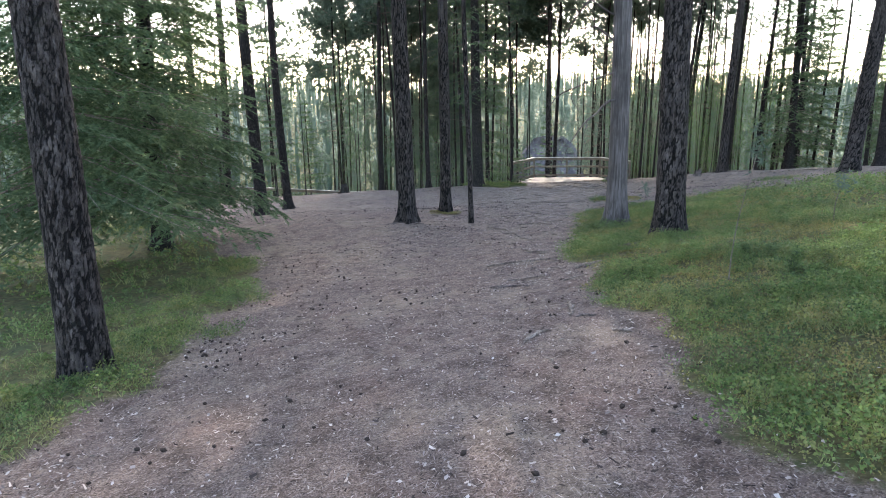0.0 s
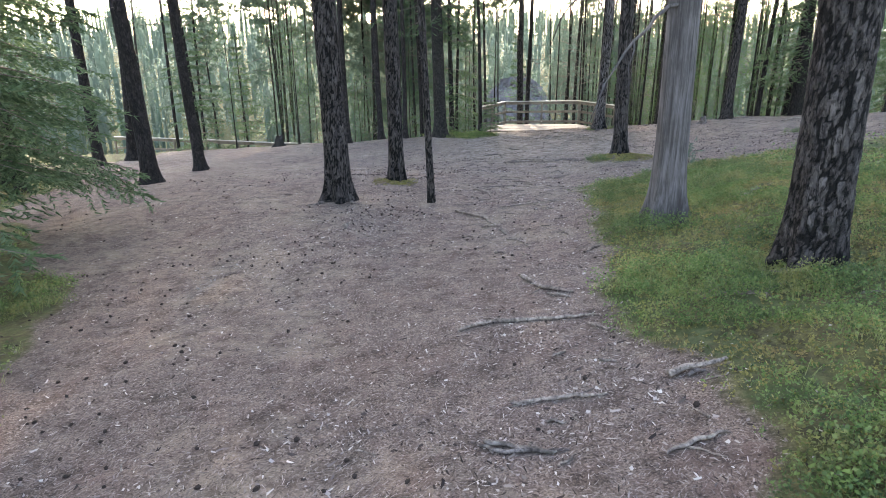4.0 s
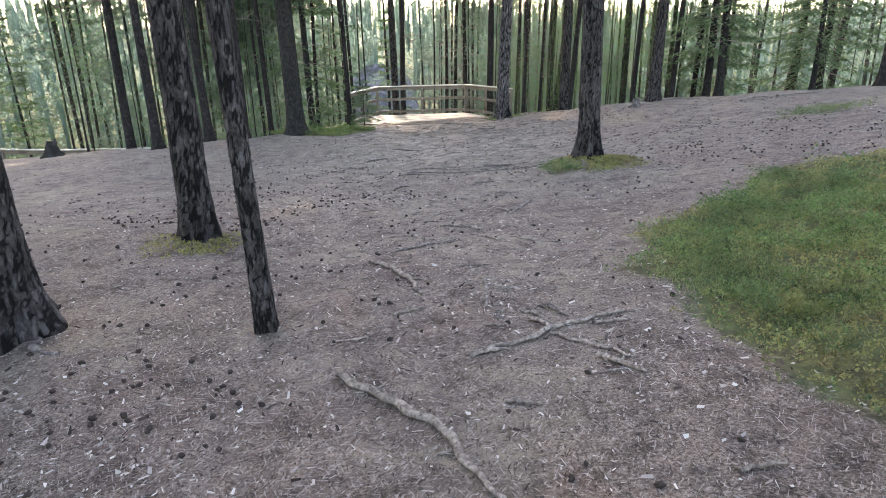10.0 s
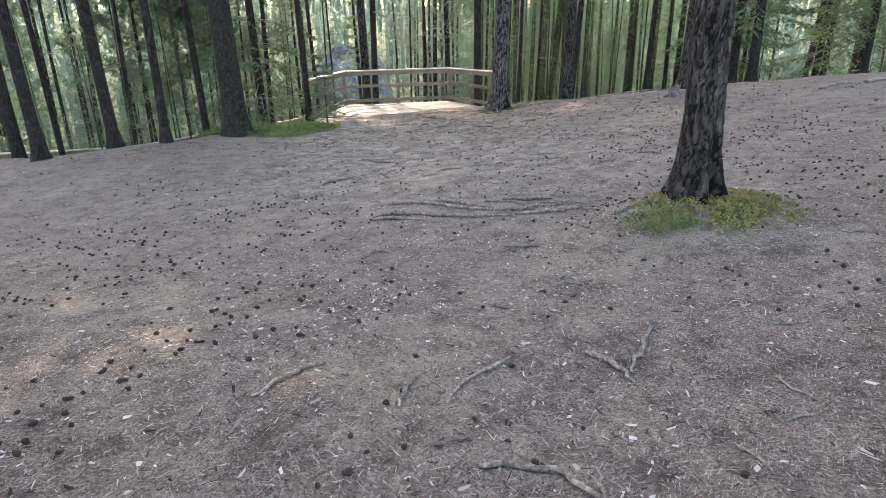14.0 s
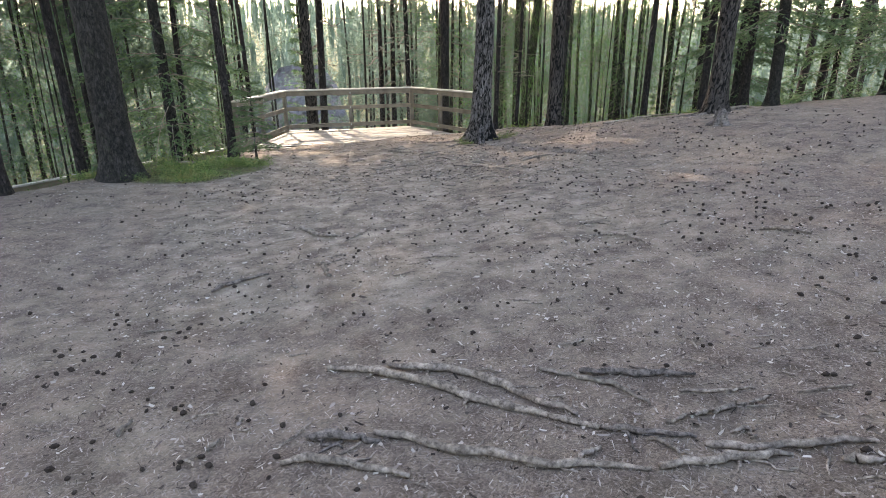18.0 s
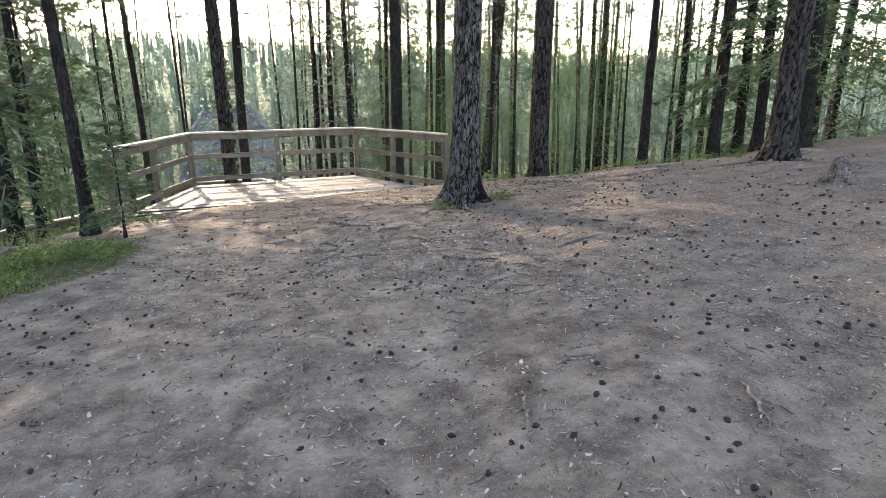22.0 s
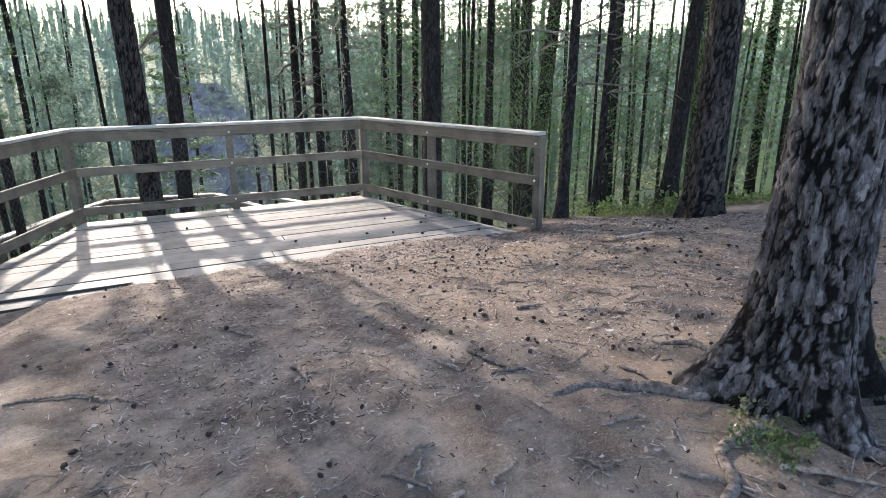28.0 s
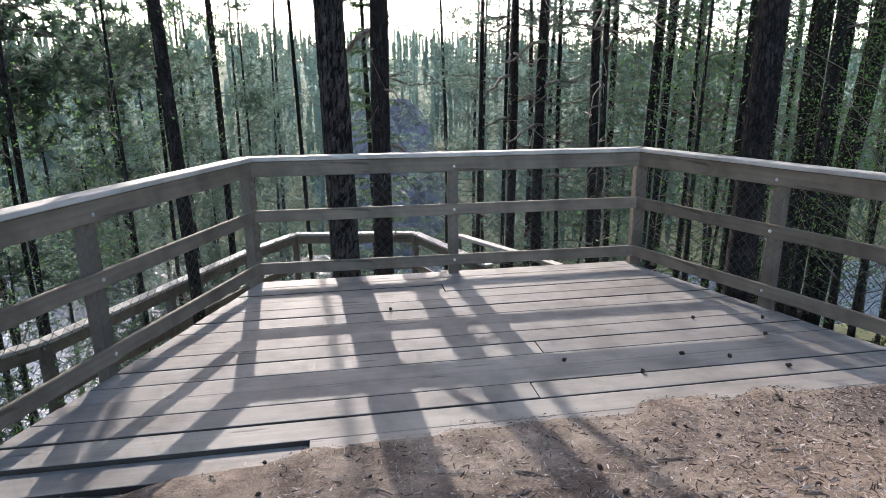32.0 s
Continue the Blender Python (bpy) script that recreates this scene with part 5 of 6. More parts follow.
MAIN_ROOTS_D = (
    (0.0211, (1.55, 20.82), (1.94, 20.52), (2.21, 19.93)),
    (0.02, (1.06, 20.29), (1.39, 20.09)),
    (0.0168, (0.73, 18.97), (0.84, 19.13), (0.99, 19)),
    (0.0136, (1.85, 18.66), (2.12, 18.46)),
    (0.013, (1.36, 17.53), (1.48, 17.39)),
    (0.0139, (1.87, 17.7), (2.06, 17.62)),
    (0.0087, (-0.01, 16.67), (0.17, 16.88), (0.37, 17)),
    (0.0103, (0.61, 16.43), (0.7, 16.65), (0.83, 16.77)),
    (0.0087, (0.83, 16.43), (0.93, 16.6), (1.31, 16.8)),
    (0.0145, (1.62, 16.74), (1.7, 16.58), (1.71, 16.39)),
    (0.0114, (1.73, 16.48), (1.93, 16.68), (2.14, 16.95)),
    (0.0128, (0.83, 15.99), (0.99, 15.95), (1.12, 15.88), (1.2, 15.6)),
    (0.0084, (1.12, 15.56), (1.2, 15.73), (1.26, 15.92)),
    (0.0098, (1.04, 15.56), (1.12, 15.43), (1.2, 15.16)),
)
MAIN_ROOTS_E = (
    (0.0069, (1.35, 15.3), (1.39, 15.14), (1.42, 15.06), (1.67, 14.9)),
    (0.0073, (1.45, 15.1), (1.56, 15.22), (1.79, 15.41)),
    (0.011, (0.23, 15.11), (0.38, 15.2), (0.75, 15.34), (0.93, 15.38)),
    (0.0071, (0.59, 15.58), (0.58, 15.41), (0.58, 15.29)),
    (0.005, (0.51, 14.97), (0.58, 15.11)),
    (0.0052, (0.24, 15.83), (0.44, 15.74)),
    (0.0052, (0.07, 15.78), (0.24, 15.84)),
    (0.0076, (0.69, 16.13), (0.89, 16.15)),
    (0.0043, (0.83, 15.09), (0.95, 15.09)),
    (0.0077, (2.07, 14.98), (1.9, 14.75)),
    (0.014, (2.53, 18.96), (2.58, 18.3)),
    (0.0175, (2.4, 20.32), (2.89, 20.02)),
    (0.022, (1.25, 20.98), (1.53, 20.73), (1.84, 20.31), (2.23, 19.82)),
    (0.0187, (1.36, 20.19), (1.63, 19.93), (1.94, 19.67), (2.26, 19.5)),
)
MAIN_ROOTS_F = (
    (0.0173, (2.26, 19.5), (2.51, 19.43), (2.76, 19.37)),
    (0.0135, (2.23, 19.83), (2.38, 19.7), (2.52, 19.58)),
    (0.0167, (2.49, 19.55), (2.62, 19.46), (2.85, 19.38), (3.06, 19.28)),
    (0.0176, (0.96, 20.14), (1.11, 20.08), (1.27, 19.96), (1.44, 19.81)),
    (0.012, (2.27, 20.47), (2.4, 20.25), (2.51, 20.08), (2.52, 19.86)),
    (0.0118, (2.45, 19.74), (2.62, 19.73), (3.04, 19.74)),
    (0.0076, (2.68, 19.95), (2.85, 19.86), (3.05, 19.84)),
    (0.0062, (3.15, 19.72), (3.46, 19.67)),
    (0.0156, (2.83, 19.27), (2.93, 19.18)),
    (0.0108, (2.02, 19.64), (2.1, 19.7), (2.18, 19.69)),
    (0.0088, (2.65, 19.57), (2.77, 19.59), (2.68, 19.49)),
    (0.0093, (0.26, 20.7), (0.32, 20.83)),
    (0.0086, (0.67, 20.38), (0.73, 20.45)),
)
MAIN_ROOTS_G = (
    (0.0155, (4.84, 21.69), (4.92, 21.49), (4.97, 21.29)),
    (0.0076, (0.16, 22.1), (0.41, 22.06)),
    (0.0086, (2.35, 19.69), (2.41, 19.48)),
    (0.0078, (0.8, 20.6), (0.82, 20.54)),
    (0.0235, (1.4, 24.37), (1.5, 24.09), (1.57, 23.88), (1.74, 23.75)),
    (0.0094, (1.75, 23.52), (1.92, 23.72), (2.08, 23.89)),
    (0.0161, (0.57, 22.71), (0.71, 22.81), (0.87, 22.89), (1.04, 22.93)),
    (0.0173, (1.48, 22.55), (1.47, 22.83), (1.49, 23.08)),
    (0.0087, (2.25, 22.58), (2.55, 22.43)),
    (0.009, (3.71, 22.36), (3.97, 22.28), (3.96, 22), (3.94, 21.78)),
    (0.0089, (3.85, 22.79), (4.04, 22.77), (4.08, 22.57)),
    (0.0086, (4.18, 23.72), (3.96, 23.37)),
    (0.0088, (3.29, 24.26), (3.05, 23.8)),
    (0.0085, (4.4, 22.33), (4.58, 22.34)),
)
MAIN_ROOTS_H = (
    (0.0075, (1.19, 22.52), (1.21, 22.44)),
    (0.0175, (3.2, 27.71), (3.4, 27.62), (3.59, 27.41)),
    (0.0119, (2.88, 27.52), (3.1, 27.79), (3.33, 28.02)),
    (0.0153, (2.88, 27.37), (2.83, 27.03)),
    (0.0159, (3.18, 28.47), (3.27, 28.48), (3.34, 28.21)),
    (0.0169, (4.07, 28.01), (4.15, 27.76), (4.14, 27.36)),
    (0.014, (3.97, 27.63), (3.79, 27.39)),
    (0.0114, (3.99, 27.53), (4, 27.21), (3.93, 27.04)),
    (0.0135, (4.01, 26.89), (4.16, 26.71), (4.4, 26.45)),
    (0.0164, (4.35, 27.01), (4.5, 26.79)),
    (0.0141, (4.2, 26.29), (4.33, 26.39), (4.4, 26.38)),
    (0.0136, (4.4, 26.38), (4.27, 26.24), (4.18, 26.09)),
    (0.0105, (4.4, 26.28), (4.48, 26.16), (4.56, 25.94)),
    (0.0077, (4.59, 26.24), (4.7, 26.06)),
)
MAIN_ROOTS_I = (
    (0.0156, (4.95, 26.42), (5.23, 26.43), (5.53, 26.41)),
    (0.0109, (3.64, 26.64), (3.73, 26.45)),
    (0.0116, (3.7, 26.54), (3.58, 26.35), (3.46, 26.15)),
    (0.0123, (3.85, 26.22), (3.65, 25.95)),
    (0.0108, (3.91, 25.85), (4.03, 25.96), (4.16, 26)),
    (0.0103, (2.06, 26.88), (2.14, 26.97), (2.21, 26.98)),
    (0.013, (2.16, 26.79), (2.25, 26.94)),
    (0.0116, (2.19, 27.26), (2.31, 27.38)),
    (0.0196, (2.74, 28.98), (2.99, 28.89)),
    (0.0241, (3.58, 29.51), (3.7, 29.14), (3.94, 28.85)),
    (0.0196, (3.58, 29.31), (3.95, 29.59)),
    (0.0199, (3.91, 28.56), (4.12, 28.48), (4.35, 28.64)),
    (0.0145, (4.72, 27.53), (4.64, 27.26)),
    (0.0135, (4.98, 27.11), (4.81, 26.82)),
    (0.0121, (5.81, 26.97), (5.83, 26.73)),
    (0.0118, (4.42, 27.33), (4.44, 27.17)),
)
MAIN_ROOTS_J = (
    (0.008, (3.26, 26.2), (3.44, 26.15)),
    (0.0065, (3.45, 25.55), (3.56, 25.46)),
    (0.0063, (2.68, 26.17), (2.77, 26.29)),
    (0.0062, (1.95, 26.41), (1.99, 26.51)),
    (0.0117, (5.8, 26.14), (5.71, 26.01)),
    (0.0076, (4.76, 25.54), (4.78, 25.42)),
    (0.0083, (4.72, 25.83), (4.82, 25.69)),
    (0.0063, (4.29, 25.23), (4.18, 25.13)),
    (0.0136, (3.64, 31.07), (3.66, 30.9), (3.67, 30.75)),
    (0.0096, (5.05, 30.05), (5.07, 29.84)),
    (0.012, (4.51, 30.66), (4.54, 30.47), (4.58, 30.3)),
    (0.0113, (4.47, 30.29), (4.65, 30.25)),
    (0.0089, (4.31, 30.65), (4.37, 30.42)),
    (0.0102, (3.84, 29.88), (3.9, 29.9), (3.98, 29.88)),
    (0.0086, (3.8, 29.72), (3.9, 29.84)),
    (0.0094, (3.7, 29.84), (3.8, 29.76), (3.86, 29.6)),
)
MAIN_ROOTS_K = (
    (0.0073, (4.03, 29.53), (4.11, 29.59), (4.2, 29.6)),
    (0.0072, (4.4, 29.51), (4.42, 29.34)),
    (0.0067, (3.14, 30.69), (3.27, 30.65)),
    (0.009, (2.19, 31.52), (2.35, 31.48), (2.57, 31.41), (2.91, 31.07)),
    (0.0093, (3.38, 31.91), (3.53, 31.71)),
    (0.0112, (5.09, 31.05), (5.32, 31.07)),
    (0.0089, (4.62, 29.26), (4.75, 29.14)),
    (0.0118, (4.95, 29.12), (5.08, 28.99), (5.18, 28.87)),
    (0.0063, (3.46, 29.85), (3.65, 29.86)),
    (0.0115, (4.58, 29.62), (4.8, 29.56)),
    (0.0193, (0.67, 5.58), (0.67, 5.36), (0.65, 5.1)),
    (0.0102, (0.67, 5.06), (0.86, 4.99)),
    (0.0141, (0.19, 4.49), (0.37, 4.68), (0.44, 4.74)),
    (0.012, (0.88, 4.55), (1.02, 4.42)),
    (0.0137, (-0.06, 6.86), (0.3, 6.69)),
)
for i, row in enumerate(MAIN_ROOTS_A + MAIN_ROOTS_B + MAIN_ROOTS_C + MAIN_ROOTS_D + MAIN_ROOTS_E + MAIN_ROOTS_F + MAIN_ROOTS_G + MAIN_ROOTS_H + MAIN_ROOTS_I + MAIN_ROOTS_J + MAIN_ROOTS_K):
    thick_root(row[0], row[1:], 640 + i)


# surface roots that leave the large pine
def surface_root(x, y, ang, length, r, seed, turn=0.0):
    g = rng(seed)
    n = 22
    t = np.linspace(0, 1, n)
    a = ang + turn * t + 0.5 * np.sin(t * 7 + g.rand() * 6) + 0.3 * np.sin(t * 17 + g.rand() * 6)
    xs, ys = x + np.cumsum(np.cos(a)) * length / n, y + np.cumsum(np.sin(a)) * length / n
    rad = r * 0.72 * (1 - 0.85 * t) * (1 + 0.2 * np.sin(t * 15 + g.rand() * 6) + 0.10 * g.normal(size=n))
    zs = np.array([ground_z(p, q) for p, q in zip(xs, ys)]) + rad * 0.3 - 0.03 * t ** 4
    acc = Acc()
    acc.tube(np.stack([xs, ys, zs], -1), rad, 9)
    return tagged(acc.part("tree_root", ROOT_BARK, None, "", True), "thick gnarled root spreading from a pine's foot", "root", "roots and twigs on the path")


for i, (x, y, a, ln, r) in enumerate(((5.2, 29.55, 2.6, 1.0, 0.055), (5.15, 29.3, 3.5, 0.9, 0.05), (5.3, 29.1, 4.3, 0.8, 0.04), (5.5, 29.75, 1.7, 0.7, 0.04), (5.75, 29.3, -0.3, 0.8, 0.04),
                                      (3.4, 18.4, 4.0, 0.6, 0.035), (3.3, 18.6, 3.0, 0.7, 0.035), (9.6, 27.9, 3.3, 0.9, 0.05), (9.8, 27.7, 4.4, 0.7, 0.045), (10.1, 28.1, 0.3, 1.4, 0.04), (9.7, 28.2, 2.4, 0.8, 0.04), (-2.4, 13.95, 3.9, 0.5, 0.04), (-1.95, 14.0, 5.3, 0.5, 0.04))):
    surface_root(x, y, a, ln, r, 900 + i)

# the old stump and the charred one
def stump(x, y, r, h, material, label, seed):
    g = rng(seed)
    acc = Acc()
    segs = 40
    a = np.arange(segs) * 2 * np.pi / segs
    rows = []
    zs = np.concatenate([[-0.12], np.linspace(0, h, 14)])
    for z in zs:
        k = max(z, 0) / h
        rr = r * (1 + 1.3 * math.exp(-k / 0.28) * (0.45 + 0.55 * np.cos(5 * a + 1.0 + np.sin(2 * a)))) * (1 - 0.12 * k) * (1 + 0.07 * np.sin(9 * a + 3 * k) + 0.05 * g.normal(size=segs))
        top = z + (h * 0.22 * np.sin(a + 0.5) + 0.12 * h * np.sin(3 * a)) * (k > 0.9)
        rows.append(np.stack([rr * np.cos(a), rr * np.sin(a), np.broadcast_to(top, a.shape)], -1))
    rows.append(np.stack([0.45 * r * np.cos(a), 0.45 * r * np.sin(a), np.full(segs, h * 0.72)], -1))
    n = len(rows)
    acc.add(np.concatenate(rows), [(i * segs + j, i * segs + (j + 1) % segs, (i + 1) * segs + (j + 1) % segs, (i + 1) * segs + j) for i in range(n - 1) for j in range(segs)] + [tuple((n - 1) * segs + j for j in range(segs))])
    ob = acc.part("tree_stump", material, None, "", True)
    ob.location = (x, y, ground_z(x, y))
    return tagged(ob, label, "stump")


stump(8.3, 26.05, 0.10, 0.20, ROOT_BARK, "old grey stump with splayed roots on needle litter", 41)
charred = Mat("charred_wood", 0.9, 0, 0.2)
CHAR = charred.done(charred.mix(charred.noise(charred.coord(), 20, 4), (0.012, 0.011, 0.010), (0.05, 0.045, 0.04)))
stump(-7.4, 28.2, 0.15, 0.36, CHAR, "dark charred stump at the path's far edge", 42)

# ---- undergrowth ----
PATH_X = ((0, 0.0), (5, -0.2), (10, -0.2), (15, 0.5), (20, 1.5), (25, 2.4), (28, 3.1), (34, 3.1))


def path_x(y):
    return np.interp(y, [p[0] for p in PATH_X], [p[1] for p in PATH_X])


def patchy(x, y, f, seed):
    """A soft blotch pattern, 0 to 1."""
    return 0.5 + 0.25 * (np.sin(x * f + 1.3 * np.sin(y * f * 0.7 + seed)) + np.sin(y * f * 1.1 + 1.7 * np.sin(x * f * 0.6 + 2 * seed)))


def scatter(g, n, x0, x1, y0, y1, weight):
    x, y = x0 + (x1 - x0) * g.rand(n), y0 + (y1 - y0) * g.rand(n)
    keep = g.rand(n) < weight(x, y)
    return x[keep], y[keep]


def clump(x, y, cell=0.40, seed=0.0):
    """Rounded cushions of uneven size: 0 between them, up to 1 on their tops."""
    ix, iy = np.floor(x / cell), np.floor(y / cell)
    best = np.zeros_like(x)
    for dx in (-1, 0, 1):
        for dy in (-1, 0, 1):
            k = (ix + dx) * 127.1 + (iy + dy) * 311.7 + seed
            a, b, c, d = ((np.sin(k * f) * 43758.5453) % 1.0 for f in (1.0, 1.37, 1.71, 2.13))
            r = cell * (0.45 + 0.55 * c)
            q = np.hypot(x - (ix + dx + 0.1 + 0.8 * a) * cell, y - (iy + dy + 0.1 + 0.8 * b) * cell) / r
            best = np.maximum(best, np.clip(1 - q * q, 0, 1) * (0.4 + 0.6 * d))
    return best


def drift(x, y, f, seed):
    """Uneven blotches of several sizes, 0 to 1."""
    out, amp = np.zeros_like(x), 0.5
    for o in range(4):
        u, v = x * f + 17.3 * o + seed, y * f + 9.1 * o - seed
        ix, iy = np.floor(u), np.floor(v)
        a, b = u - ix, v - iy
        a, b = a * a * (3 - 2 * a), b * b * (3 - 2 * b)
        h = lambda p, q: (np.sin(p * 127.1 + q * 311.7 + seed) * 43758.5453) % 1.0
        out += amp * ((h(ix, iy) * (1 - a) + h(ix + 1, iy) * a) * (1 - b) + (h(ix, iy + 1) * (1 - a) + h(ix + 1, iy + 1) * a) * b)
        f, amp = f * 2.1, amp * 0.55
    return out


def leafy(acc, g, x, y, tall, leaves, size, upright=0.5):
    """Small shrubs: a few leaves up each stalk."""
    k = len(x)
    if not k:
        return
    root = np.repeat(np.stack([x, y, heights(x, y)], -1), leaves, axis=0)
    h = tall * (0.1 + 0.35 * g.rand(k) + 1.1 * smooth(0.35, 0.65, drift(x, y, 2.2, 8.0)) + 1.3 * clump(x, y))
    hh = np.repeat(h, leaves)[:, None]
    lean = np.repeat(g.normal(size=(k, 3)) * (0.35, 0.35, 0), leaves, axis=0)
    u = (0.25 + 0.75 * g.rand(k * leaves, 1))
    c = root + (lean + (0, 0, 1.0)) * hh * u + g.normal(size=root.shape) * hh * (0.22, 0.22, 0.05)
    d = unit(g.normal(size=root.shape) * (1, 1, 0.35) + (0, 0, upright))
    s = unit(np.cross(d, g.normal(size=root.shape)))
    ln = size * (0.6 + 0.8 * g.rand(k * leaves, 1))
    acc.quads(np.stack([c, c + d * ln * 0.5 + s * ln * 0.34, c + d * ln, c + d * ln * 0.5 - s * ln * 0.34], 1))


def blades(acc, g, x, y, tall, per, width):
    k = len(x)
    if not k:
        return
    root = np.repeat(np.stack([x, y, heights(x, y)], -1), per, axis=0) + g.normal(size=(k * per, 3)) * (0.02, 0.02, 0)
    d = unit(g.normal(size=root.shape) * (0.5, 0.5, 0.1) + (0, 0, 1.0))
    s = unit(np.cross(d, g.normal(size=root.shape)))
    h = tall * (0.5 + 0.9 * g.rand(k * per, 1))
    bend = g.normal(size=root.shape) * (0.3, 0.3, 0) * h
    mid, tip = root + d * h * 0.55, root + d * h + bend - (0, 0, 1) * np.abs(bend).sum(1, keepdims=True) * 0.4
    acc.quads(np.stack([root - s * width, root + s * width, mid + s * width * 0.8, mid - s * width * 0.8], 1))
    acc.tris(np.stack([mid - s * width * 0.8, mid + s * width * 0.8, tip], 1))


def near_cover(x, y):
    return np.clip(cover(x, y) - 0.32, 0, 1) * 1.7


gu = rng(31)
blue, ling, gras = Acc(), Acc(), Acc()
for (x0, x1, y0, y1, n, sz) in ((0.8, 4.2, 0.5, 6.5, 20000, 0.72), (0.8, 4.6, 5.6, 16.4, 36000, 0.62), (4.6, 12, 1.0, 17, 8000, 1.3), (-5.2, -2.2, 0.5, 13, 15000, 0.85), (-12, -5.2, 2, 20, 4200, 1.7), (-13, 1.6, 25.5, 33, 8000, 1.2), (7.2, 16, 28.5, 36, 8000, 1.1), (-12, 12, 33, 44, 2600, 2.6), (-1.8, 1.5, 27.2, 30.6, 9000, 0.8)):
    x, y = scatter(gu, n, x0, x1, y0, y1, lambda x, y: near_cover(x, y) * np.clip(0.06 + 1.25 * smooth(0.38, 0.56, drift(x, y, 1.5, 4.0)) * (0.35 + 0.9 * clump(x, y)), 0, 1))
    p = 0.5 + 2.2 * (drift(x, y, 1.1, 3.0) - 0.47)
    a = p + 0.25 * gu.normal(size=len(x)) > 0.5
    leafy(blue, gu, x[a], y[a], 0.088 * sz ** 0.5, 8, 0.029 * sz)
    leafy(ling, gu, x[~a], y[~a], 0.072 * sz ** 0.5, 10, 0.022 * sz, 0.9)
    b = gu.rand(len(x)) < 0.05 + 0.8 * smooth(0.42, 0.6, drift(x, y, 1.3, 6.0))
    blades(gras, gu, x[b] + 0.03, y[b], 0.10 * sz ** 0.5, 4, 0.0030 * sz)
tagged(blue.part("blueberry_shrubs", SHRUB_LEAVES), "low green blueberry shrubs beside the path", "shrubs", kind="stuff")
tagged(ling.part("lingonberry_shrubs", SHRUB_DARK), "dark green lingonberry and heather carpet", "shrubs", kind="stuff")
tagged(gras.part("forest_grass", GRASS_BLADES), "thin grass blades between the shrubs", "grass", kind="stuff")

moss = Acc()
x, y = scatter(gu, 70000, 0.8, 6, 0.5, 16.2, lambda x, y: near_cover(x, y) * np.clip(0.15 + 0.85 * smooth(0.56, 0.40, drift(x, y, 1.5, 4.0)), 0, 1))
leafy(moss, gu, x, y, 0.030, 6, 0.0155, 0.6)
for cx, cy, r, n in ((3.66, 18.42, 0.6, 3000), (-1.42, 15.9, 0.42, 900)):
    x, y = scatter(gu, n, cx - r, cx + r, cy - r, cy + r, lambda x, y: np.clip(1.25 - np.hypot(x - cx, y - cy) / r, 0, 1))
    leafy(moss, gu, x, y, 0.018, 6, 0.018, 0.5)
tagged(moss.part("moss_carpet", MOSS_TIPS), "yellow-green moss cushions round the trunks", "moss", kind="stuff")

heath = Acc()
for cx, cy, r, n in ((2.98, 18.2, 0.24, 420), (5.05, 29.2, 0.16, 90), (5.85, 29.2, 0.25, 160), (8.9, 20.2, 0.7, 600), (1.7, 10.6, 0.4, 350), (2.2, 8.3, 0.4, 350), (-3.3, 4.3, 0.4, 300), (2.3, 14.0, 0.3, 240), (2.9, 14.6, 0.3, 240), (2.2, 12.9, 0.26, 200), (4.3, 15.2, 0.36, 260), (1.9, 8.5, 0.4, 320), (2.7, 6.0, 0.35, 260), (2.75, 5.35, 0.42, 520), (3.2, 5.5, 0.4, 420), (2.5, 9.6, 0.3, 200), (3.4, 12.6, 0.4, 260), (4.6, 11.4, 0.5, 300), (1.6, 4.6, 0.3, 240), (-2.9, 5.6, 0.3, 240), (-3.3, 7.2, 0.35, 260)):
    x, y = scatter(gu, n, cx - r, cx + r, cy - r, cy + r, lambda x, y: np.clip(1.4 - np.hypot(x - cx, y - cy) / r, 0, 1))
    leafy(heath, gu, x, y, 0.075, 11, 0.017, 1.0)
tagged(heath.part("heather_tufts", SHRUB_DARK), "dark heather tufts at the feet of the pines", "heather", kind="stuff")


def twiggy_sapling(x, y, h, lean, label, seed):
    g = rng(seed)
    root = new("thin_sapling")
    acc, top = Acc(), Acc()
    t = np.linspace(0, 1, 12)
    pts = np.stack([lean * t ** 1.5, 0.03 * np.sin(4 * t), h * t], -1)
    acc.tube(pts, 0.006 * (1 - 0.6 * t), 5)
    for k in range(7):
        limb(acc, pts[6 + k % 6], (math.cos(k * 2.4), math.sin(k * 2.4), 0.6), 0.12, 0.0025, g, 0, 0.2, 4, 3)
    needle_clumps(top, pts[-1] + g.normal(size=(22, 3)) * (0.05, 0.05, 0.09), g, 9, 0.07, 0.006)
    part_of(acc.mesh("stem", TWIG), "stem", root)
    tagged(part_of(top.mesh("leaf_tuft", NEEDLES), "leaf_tuft", root), kind="stuff")
    root.location = (x, y, ground_z(x, y))
    return tagged(root, label, "sapling")


twiggy_sapling(2.07, 5.43, 1.2, 0.14, "thin bare sapling with a leaf tuft among shrubs", 51)
twiggy_sapling(3.1, 13.1, 0.5, 0.02, "small thin sapling at the edge of the shrubs", 53)
twiggy_sapling(3.92, 7.34, 0.5, 0.04, "short thin sapling among blueberry shrubs", 52)

# ---- litter on the trodden ground ----
gl = rng(61)


def bare(x, y):
    return np.clip(1.05 - cover(x, y), 0, 1) * (y < edge_y(x) + 0.2 + 0.45 * ((x > 1.5) & (x < 7.5)))


